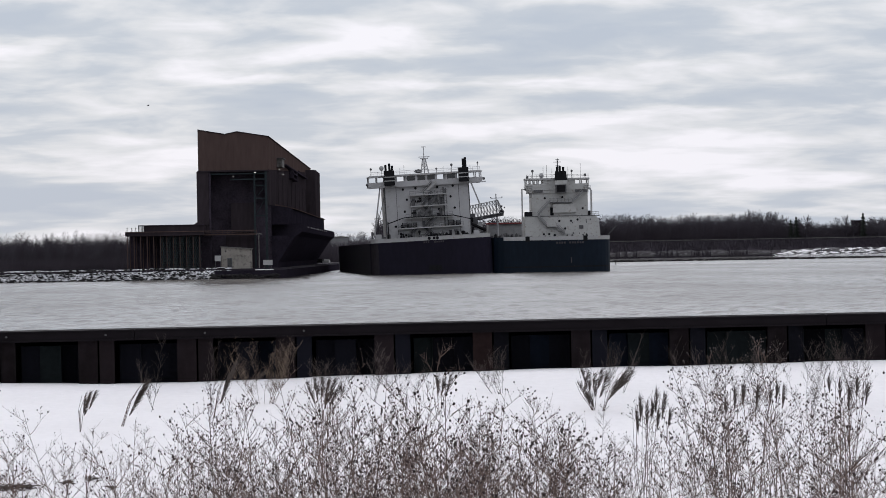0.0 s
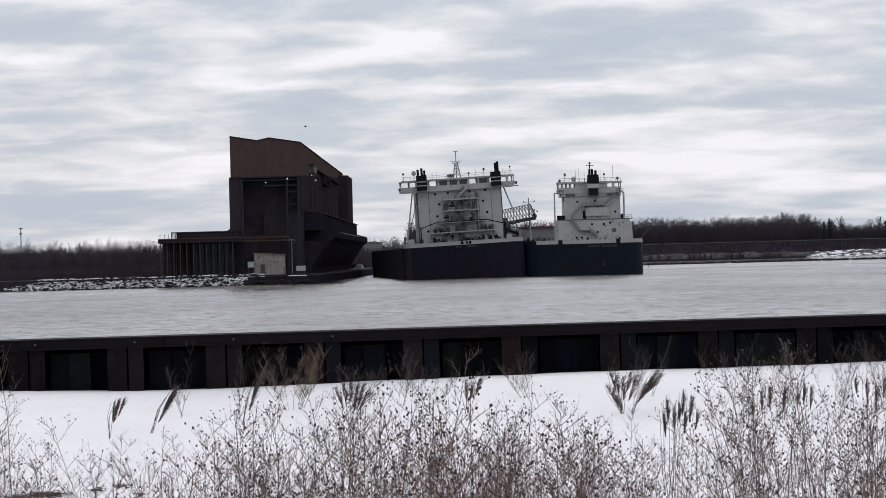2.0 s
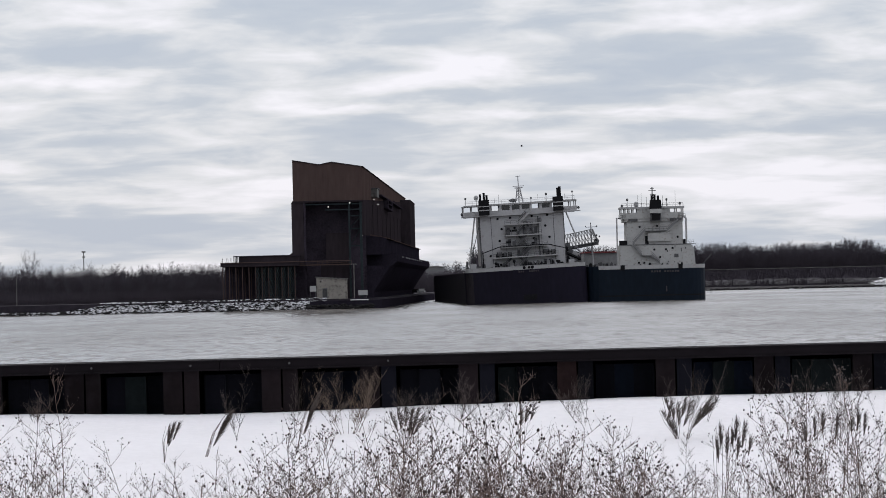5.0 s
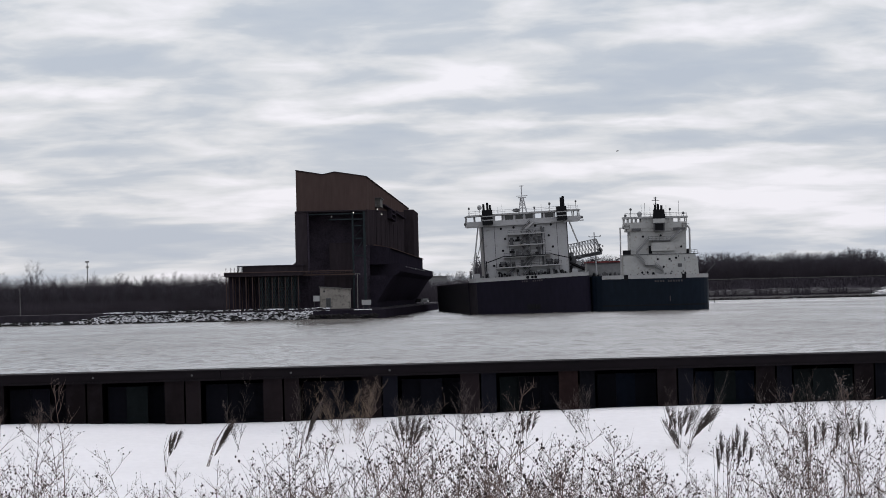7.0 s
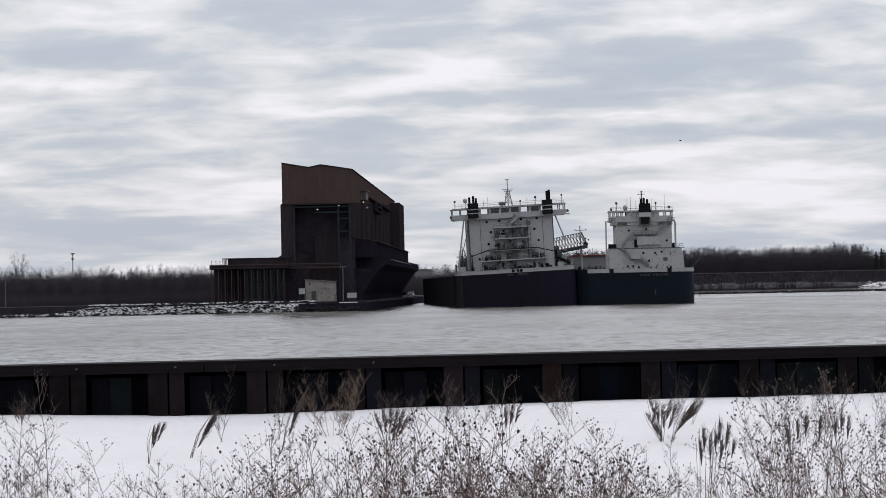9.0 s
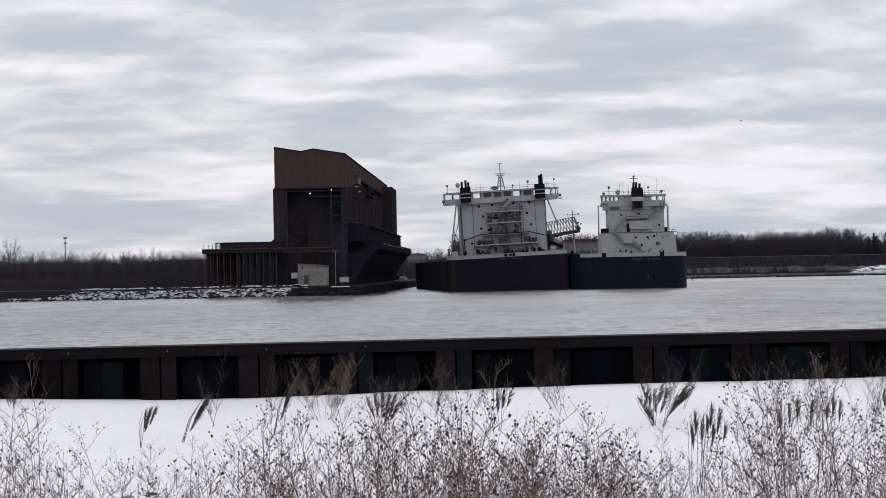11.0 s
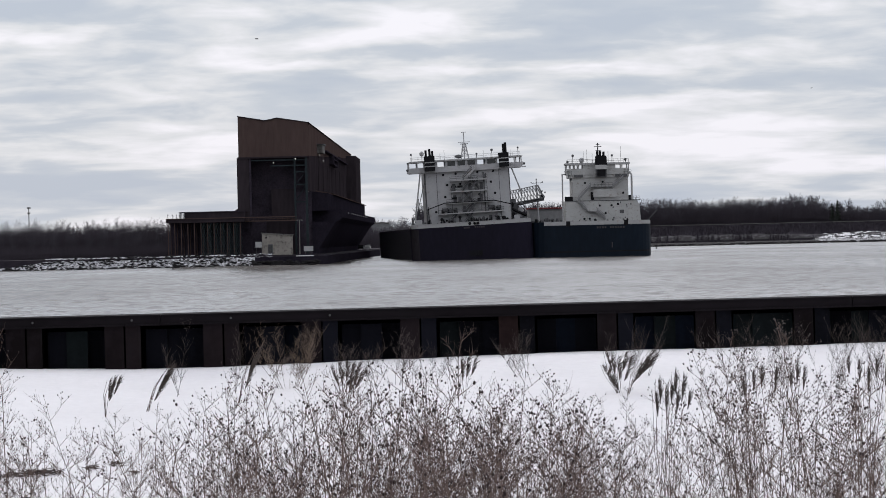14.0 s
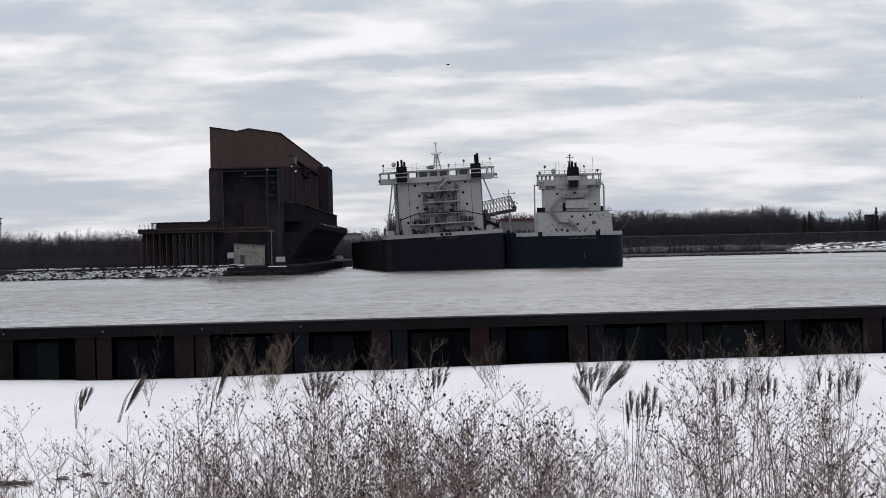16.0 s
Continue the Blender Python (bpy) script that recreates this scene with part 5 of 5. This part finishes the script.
def make_weeds():
    rng = random.Random(21)
    kinds = [weed_meshes(100 + i, *k) for i, k in enumerate((
        (1.95, 10, 6, 0.42, 0.0088), (1.8, 11, 7, 0.34, 0.0082), (2.1, 10, 6, 0.46, 0.0092), (1.65, 12, 7, 0.3, 0.008),
        (1.95, 12, 7, 0.24, 0.0082), (1.75, 9, 5, 0.52, 0.0094), (2.0, 11, 6, 0.38, 0.0088), (1.85, 13, 8, 0.18, 0.008)))]
    lacy = [weed_meshes(200 + i, *k) for i, k in enumerate(((1.5, 10, 7, 0.09, 0.0075), (1.35, 12, 8, 0.06, 0.0075), (1.6, 8, 5, 0.3, 0.0085)))]
    tall = [weed_meshes(250 + i, *k, HEAD_PALE) for i, k in enumerate(((2.2, 9, 5, 0.55, 0.0105), (2.1, 9, 5, 0.6, 0.011), (2.25, 10, 5, 0.55, 0.0105)))]
    tufts = [tuft_mesh(300 + i, 22, 1.35) for i in range(4)]
    spots = []
    for i in range(9):
        y = rng.uniform(39, 44)
        spots.append((rng.uniform(-0.017, 0.02) * y, y, rng.uniform(0.88, 1.0), kinds))
    for i in range(147):
        y = rng.uniform(24, 42)
        pick = rng.random()
        if pick < 0.2:
            a, size = rng.gauss(0.012, 0.035), rng.uniform(0.75, 1.08)
        elif pick < 0.3:
            a, size = rng.gauss(0.113, 0.015), rng.uniform(0.75, 1.1)
        else:
            a, size = rng.uniform(-0.052, 0.138), rng.uniform(0.64, 0.98)
        a = max(a, -0.055)
        size *= 0.88 if 0.055 < a < 0.09 else 1.1 if -0.03 < a < 0.045 else 1.04
        spots.append((y * a, y, size, kinds))
    for i in range(20):
        y = rng.uniform(26, 44)
        spots.append((-y * (rng.uniform(0.05, 0.066) if i % 5 == 0 else rng.uniform(0.069, 0.1)), y, rng.uniform(0.6, 0.88), rng.choice((kinds, lacy, lacy))))
    for i in range(12):
        y = rng.uniform(27, 46)
        spots.append((-y * rng.uniform(0.094, 0.122), y, rng.uniform(0.75, 1.02), kinds))
    for i in range(8):
        y = rng.uniform(38, 44)
        spots.append((rng.uniform(0.083, 0.104) * y, y, rng.uniform(0.84, 0.97), tall))
    for i in range(20):
        y = rng.uniform(29, 40)
        a = rng.uniform(0.041, 0.06) if i % 2 else rng.uniform(-0.048, -0.028)
        spots.append((a * y, y, rng.uniform(0.84, 1.0), kinds))
    for i in range(12):
        y = rng.uniform(32, 44)
        spots.append((rng.uniform(0.074, 0.124) * y, y, rng.uniform(0.84, 0.96), tall if i % 2 else kinds))
    for i in range(14):
        y = rng.uniform(40, 50)
        spots.append((rng.uniform(-0.10, 0.125) * y, y, rng.uniform(0.4, 0.75), lacy if rng.random() < 0.5 else kinds))
    for i in range(20):
        y = rng.uniform(25, 40)
        spots.append((-y * rng.uniform(0.088, 0.118), y, rng.uniform(0.7, 0.98), kinds if i % 3 else lacy))
    for i in range(18):
        y = rng.uniform(28, 44)
        spots.append((-y * rng.uniform(0.05, 0.09), y, rng.uniform(0.75, 1.0), lacy))
    for i in range(14):
        y = rng.uniform(24, 36)
        spots.append((y * rng.uniform(-0.048, 0.14), y, rng.uniform(0.66, 0.88), kinds))
    for x, y, s, family in spots:
        st, hd = rng.choice(family)
        w = thing("weed_plant", "tall dry brown weed with dark seed heads in snow", "weed", group="weeds on the snowy bank")
        w.matrix_world = Matrix.LocRotScale((x, y, ground_level(x, y) - 0.04), Euler((rng.uniform(-0.12, 0.12), rng.uniform(-0.12, 0.12), rng.uniform(0, 6.28))), (s, s, s))
        a, b = new("stem", st), new("seed_head", hd)
        a.parent = b.parent = w
        tagged(b, kind="stuff")
    # the undergrowth behind and between the single plants, too tangled to tell apart
    verts, faces, marks, n = [], [], [], 0
    shapes = []
    for family in kinds + lacy[:2]:
        pair = []
        for me in family:
            co = np.empty(len(me.vertices) * 3)
            me.vertices.foreach_get("co", co)
            pair.append((co.reshape(-1, 3), [tuple(p.vertices) for p in me.polygons]))
        shapes.append(pair)
    for i in range(210):
        y = rng.uniform(24, 41)
        pick = rng.random()
        a = rng.gauss(0.0, 0.028) if pick < 0.5 else rng.uniform(-0.05, 0.14) if pick < 0.94 else rng.uniform(-0.12, -0.09)
        size, x = rng.uniform(0.64, 0.98) * (0.88 if a > 0.05 else 1.0), y * max(a, -0.046) if pick < 0.94 else y * a
        m = Matrix.LocRotScale((x, y, ground_level(x, y) - 0.04), Euler((rng.uniform(-0.15, 0.15), rng.uniform(-0.15, 0.15), rng.uniform(0, 6.28))), (size, size, size))
        turn, shift = np.array(m.to_3x3()), np.array(m.translation)
        for k, (co, polys) in enumerate(rng.choice(shapes)):
            verts.append(co @ turn.T + shift)
            faces += [tuple(v + n for v in p) for p in polys]
            marks += [k] * len(polys)
            n += len(co)
    me = bpy.data.meshes.new("weed_thicket")
    me.from_pydata(np.concatenate(verts).tolist(), [], faces)
    me.materials.append(STEM)
    me.materials.append(HEAD)
    me.polygons.foreach_set("material_index", marks)
    me.update()
    tagged(new("weed_thicket", me), "tangle of dry brown weeds with dark seed heads", "weeds", kind="stuff")
    for i in range(70):
        y = rng.uniform(24, 38)
        x = y * (rng.gauss(0.012, 0.03) if rng.random() < 0.7 else rng.uniform(0.05, 0.13))
        s = rng.uniform(0.8, 1.15)
        w = thing("grass_tuft", "fine tan dry grass tuft among the weeds", "grass", group="dry grass tufts")
        w.matrix_world = Matrix.LocRotScale((x, y, ground_level(x, y) - 0.04), Euler((0, 0, rng.uniform(0, 6.28))), (s, s, s))
        a = new("grass_stalk", rng.choice(tufts))
        a.parent = w
        tagged(a, kind="stuff")


make_weeds()


def make_reeds():
    rng = random.Random(33)

    def plume(b, st, base, tip, h, w):
        """One feathery head on a bowed stalk, its hairs swept to the lee side."""
        mid = base.lerp(tip, 0.6) + Vector((-0.04, 0, 0.02))
        nod = tip + Vector((0.035, 0, -0.01))
        st.tube(base, mid, 0.0042, 0.003, k=3, cap=False)
        st.tube(mid, tip, 0.003, 0.0018, k=3, cap=False)
        axis = (nod - mid).normalized()
        for i in range(int(160 * h / 0.4)):
            u = rng.random() ** 0.85
            p = nod.lerp(base, u * h / (tip - base).length * 0.9)
            g = 0.3 + 0.9 * math.sin(math.pi * min(1.0, 0.12 + u))
            side = Vector((rng.uniform(-0.5, 1.0), rng.uniform(-0.8, 0.8), rng.uniform(-0.2, 0.2))) * w * g * 1.5
            b.spike(p + side * 0.15, p + side + axis * rng.uniform(0.03, 0.09), 0.0034)

    def reed(x, y, foot, tips, h, w):
        """A clump from one foot; tips are offsets (x, z) of its plumes."""
        g = ground_level(x, y)
        t = thing("reed_clump", "clump of dry brown feathery reeds standing in snow", "reeds", pose(x, y, g - 0.05), group="dry reed clumps")
        st, b = Build(), Build()
        for dx, z in tips:
            dy = rng.uniform(-0.06, 0.06)
            plume(b, st, Vector((foot + rng.uniform(-0.02, 0.02), 0, 0)), Vector((dx, dy, z - g + 0.05)), h * rng.uniform(0.6, 1.0), w)
        part("stalk", st, STEM, t)
        tagged(part("plume", b, REED, t), kind="stuff")
    reed(-3.59, 51.0, -0.06, ((-0.03, 3.36), (0.03, 3.4), (0.1, 3.41), (0.0, 3.32)), 0.28, 0.03)
    reed(-3.03, 51.5, -0.12, ((0.08, 3.35), (0.17, 3.5), (0.13, 3.45), (0.2, 3.53), (0.1, 3.4)), 0.42, 0.045)
    reed(-1.9, 52.0, -0.08, ((0.08, 3.48), (0.14, 3.62), (0.18, 3.71), (0.1, 3.58)), 0.38, 0.04)
    reed(-1.55, 54.6, 0.0, ((0.08, 3.5), (0.14, 3.52)), 0.14, 0.03)
    reed(-0.55, 51.5, 0.0, ((-0.22, 3.45), (-0.12, 3.5), (-0.02, 3.52), (0.06, 3.5), (0.14, 3.5), (0.2, 3.42)), 0.42, 0.05)
    reed(1.0, 51.5, 0.0, ((-0.08, 3.5), (0.0, 3.48), (0.1, 3.52)), 0.3, 0.04)
    reed(2.98, 51.4, 0.02, ((-0.22, 3.4), (-0.18, 3.6), (-0.1, 3.52), (-0.02, 3.5), (0.08, 3.55), (0.15, 3.5), (-0.14, 3.35)), 0.36, 0.055)
    reed(3.15, 51.3, -0.05, ((0.1, 3.42), (0.18, 3.5), (0.25, 3.58), (0.2, 3.45), (0.3, 3.55)), 0.36, 0.05)
    reed(2.79, 39.5, 0.0, ((-0.14, 3.5), (-0.1, 3.63), (-0.04, 3.54), (0.02, 3.6), (0.08, 3.52), (0.14, 3.66), (0.2, 3.5), (0.06, 3.7)), 0.3, 0.03)
    reed(3.52, 38.0, 0.0, ((-0.12, 3.66), (-0.03, 3.75), (0.06, 3.8), (0.2, 3.74)), 0.24, 0.03)
    reed(4.71, 39.0, 0.0, ((-0.2, 3.82), (-0.08, 3.78), (0.02, 3.72), (0.1, 3.8), (0.2, 3.74)), 0.27, 0.032)
    reed(4.2, 41.0, 0.0, ((-0.05, 3.62), (0.03, 3.7), (0.1, 3.66)), 0.26, 0.03)

    def sapling(x, y, top, lean, limbs, wide, mat, label, tips=4):
        """A bare many-twigged shrub; several stems that fork."""
        g = ground_level(x, y)
        t = thing("bare_bush", label, "bush", pose(x, y, g - 0.05), group="bare bushes by the wall")
        h = top - g
        for i in range(limbs):
            b = Build()
            a = rng.uniform(0, 6.283)
            off = Vector((math.cos(a), math.sin(a) * 0.5, 0)) * wide * (0.1 if limbs < 3 else math.sqrt(rng.random()))
            hh = h * rng.uniform(0.72, 1.02) if limbs > 1 else h
            d = Vector((off.x + lean, off.y, hh)).normalized()
            br = grow(b, off * 0.25, d, hh * 1.03, 0.0038 if limbs < 3 else 0.0028, rng, 0.05, 4)
            for j in range(20):
                w = rng.uniform(0.8, 3.9)
                p = br[int(w)].lerp(br[int(w) + 1], w - int(w))
                e = Vector((rng.choice((-1, 1)) * rng.uniform(0.3, 1.0), rng.uniform(-0.7, 0.7), rng.uniform(0.7, 1.6))).normalized()
                tw = grow(b, p, e, hh * rng.uniform(0.12, 0.3), 0.0017, rng, 0.3, 3)
                for k in range(tips):
                    v = rng.uniform(0.5, 2.9)
                    q = tw[int(v)].lerp(tw[int(v) + 1], v - int(v))
                    b.spike(q, q + Vector((rng.uniform(-1, 1), rng.uniform(-0.6, 0.6), rng.uniform(0.2, 1.3))).normalized() * rng.uniform(0.03, 0.1), 0.0013)
            part("branch", b, mat, t)
    grey, tan = "grey bare bush against the quay wall", "tan bare twiggy bush against the quay wall"
    thin = "thin bare sapling against the quay wall"
    sapling(-2.85, 53.0, 4.05, 0.34, 1, 0.3, WALL_TWIG, thin, 5)
    sapling(-2.8, 53.2, 3.75, -0.25, 2, 0.2, WALL_TWIG, thin, 5)
    sapling(-2.07, 53.2, 3.98, 0.12, 2, 0.2, WALL_TWIG, thin, 5)
    sapling(-1.32, 53.4, 3.98, 0.0, 14, 0.55, TAN, tan, 5)
    sapling(-0.35, 53.2, 3.75, 0.0, 9, 0.5, WALL_TWIG, grey)
    sapling(0.12, 53.0, 3.98, 0.1, 4, 0.3, WALL_TWIG, grey)
    sapling(0.55, 53.2, 3.72, 0.0, 6, 0.4, WALL_TWIG, grey)
    sapling(1.85, 53.0, 3.85, 0.0, 6, 0.4, WALL_TWIG, grey)
    sapling(3.15, 52.6, 3.9, 0.0, 5, 0.4, WALL_TWIG, grey)
    sapling(3.45, 52.6, 4.02, 0.3, 2, 0.2, WALL_TWIG, thin)
    sapling(4.45, 50.5, 3.95, -0.1, 7, 0.4, WALL_TWIG, grey)
    sapling(5.0, 50.5, 3.95, 0.1, 10, 0.5, WALL_TWIG, grey)
    sapling(5.7, 50.5, 3.9, 0.1, 8, 0.5, WALL_TWIG, grey)
    sapling(6.4, 51.0, 4.0, 0.0, 10, 0.6, WALL_TWIG, grey)
    sapling(-5.65, 54.5, 3.72, 0.0, 5, 0.3, WALL_TWIG, grey)
    sapling(-6.4, 54.5, 3.75, 0.0, 5, 0.3, WALL_TWIG, grey)


make_reeds()


def make_sticks():
    rng = random.Random(2)
    for x, y, w in ((-4.28, 46.7, 0.3), (-4.1, 46.8, 0.2), (-3.55, 47.0, 0.05), (-3.25, 47.2, 0.06), (-3.0, 46.6, 0.03)):
        b = Build()
        for i in range(int(6 + 400 * w)):
            px, py = x + rng.uniform(-w, w), y + rng.uniform(-0.12, 0.12)
            p = Vector((px, py, ground_level(px, py) + rng.uniform(0.005, 0.05)))
            b.spike(p, p + Vector((rng.uniform(-0.14, 0.14), rng.uniform(-0.06, 0.06), rng.uniform(-0.02, 0.04))), 0.007)
        tagged(part("fallen_stalks", b, REED), "dark fallen dry stalks lying on snow", "dead grass", kind="stuff")


make_sticks()


# ---- birds ----
def make_bird(label, span):
    t = thing("bird", label, "bird")
    k = span / 1.2
    part("body", Build().blob((0, 0, 0), 0.1 * k, 0.3 * k, 0.1 * k, 8, 5), FEATHER, t, smooth=True)
    part("tail", Build().slab([(-0.05 * k, -0.01), (0.05 * k, -0.01), (0.05 * k, 0.01), (-0.05 * k, 0.01)], -0.45 * k, -0.25 * k), FEATHER, t)
    part("head", Build().blob((0, 0.32 * k, 0.03 * k), 0.06 * k, 0.08 * k, 0.06 * k, 6, 3), FEATHER, t)
    wings = []
    for sx in (-1, 1):
        loop = [(0.0, -0.12 * k), (0.55 * k, -0.14 * k), (0.6 * k, -0.06 * k), (0.3 * k, 0.12 * k), (0.0, 0.12 * k)]
        b = Build().prism([(sx * x, y) for x, y in (loop if sx > 0 else loop[::-1])], -0.012, 0.012)
        wings.append((part("wing", b, FEATHER, t), sx, k))
    return t, wings


gull, gull_wings = make_bird("dark bird flying across the overcast sky", 0.62)
crow, crow_wings = make_bird("small dark bird flying far over the harbour", 0.95)


# ---- what moves ----
CROW = [(0, -38.0, 760, 34.5), (1, -23.9, 760, 30.7), (2, -14.2, 770, 31.4), (3, -4.2, 780, 31.5), (4, 6.1, 790, 31.9), (5, 16.4, 800, 32.7), (9, 57.0, 900, 37.4), (12.5, 91.8, 980, 41.2), (14.5, 114.8, 1020, 41.9), (16, 134.0, 1050, 43.2)]
GULL = [(0.0, -167.4, 340, 27.8), (12, -34.6, 378, 26.3), (12.5, -29.0, 380, 25.9), (13, -23.4, 382, 25.5), (13.5, -18.0, 384, 25.4), (14, -12.5, 387, 25.1), (14.5, -7.2, 390, 25.1), (16, 9.2, 400, 23.8)]


def motions():
    # the water drifts slowly with the wind
    walk(water, [(0.0, pose(0, 58.5, -0.38)), (16.0, pose(3.2, 57.3, -0.38))])
    # seconds and place of the birds, which fly to the right
    walk(crow, [(t, pose(x, y, z, 0, 0, -75)) for t, x, y, z in CROW])
    walk(gull, [(t, pose(x, y, z, 0, 0, -80)) for t, x, y, z in GULL])
    for wings, beat in ((gull_wings, 0.31), (crow_wings, 0.37)):
        for w, sx, k in wings:
            walk(w, [(t * beat / 2, pose(sx * 0.06 * k, 0, 0.03 * k, 0, -sx * (34 if t % 2 else -24), 0)) for t in range(int(32 / beat) + 2) if t * beat / 2 <= 16.0] + [(16.0, pose(sx * 0.06 * k, 0, 0.03 * k))])


motions()
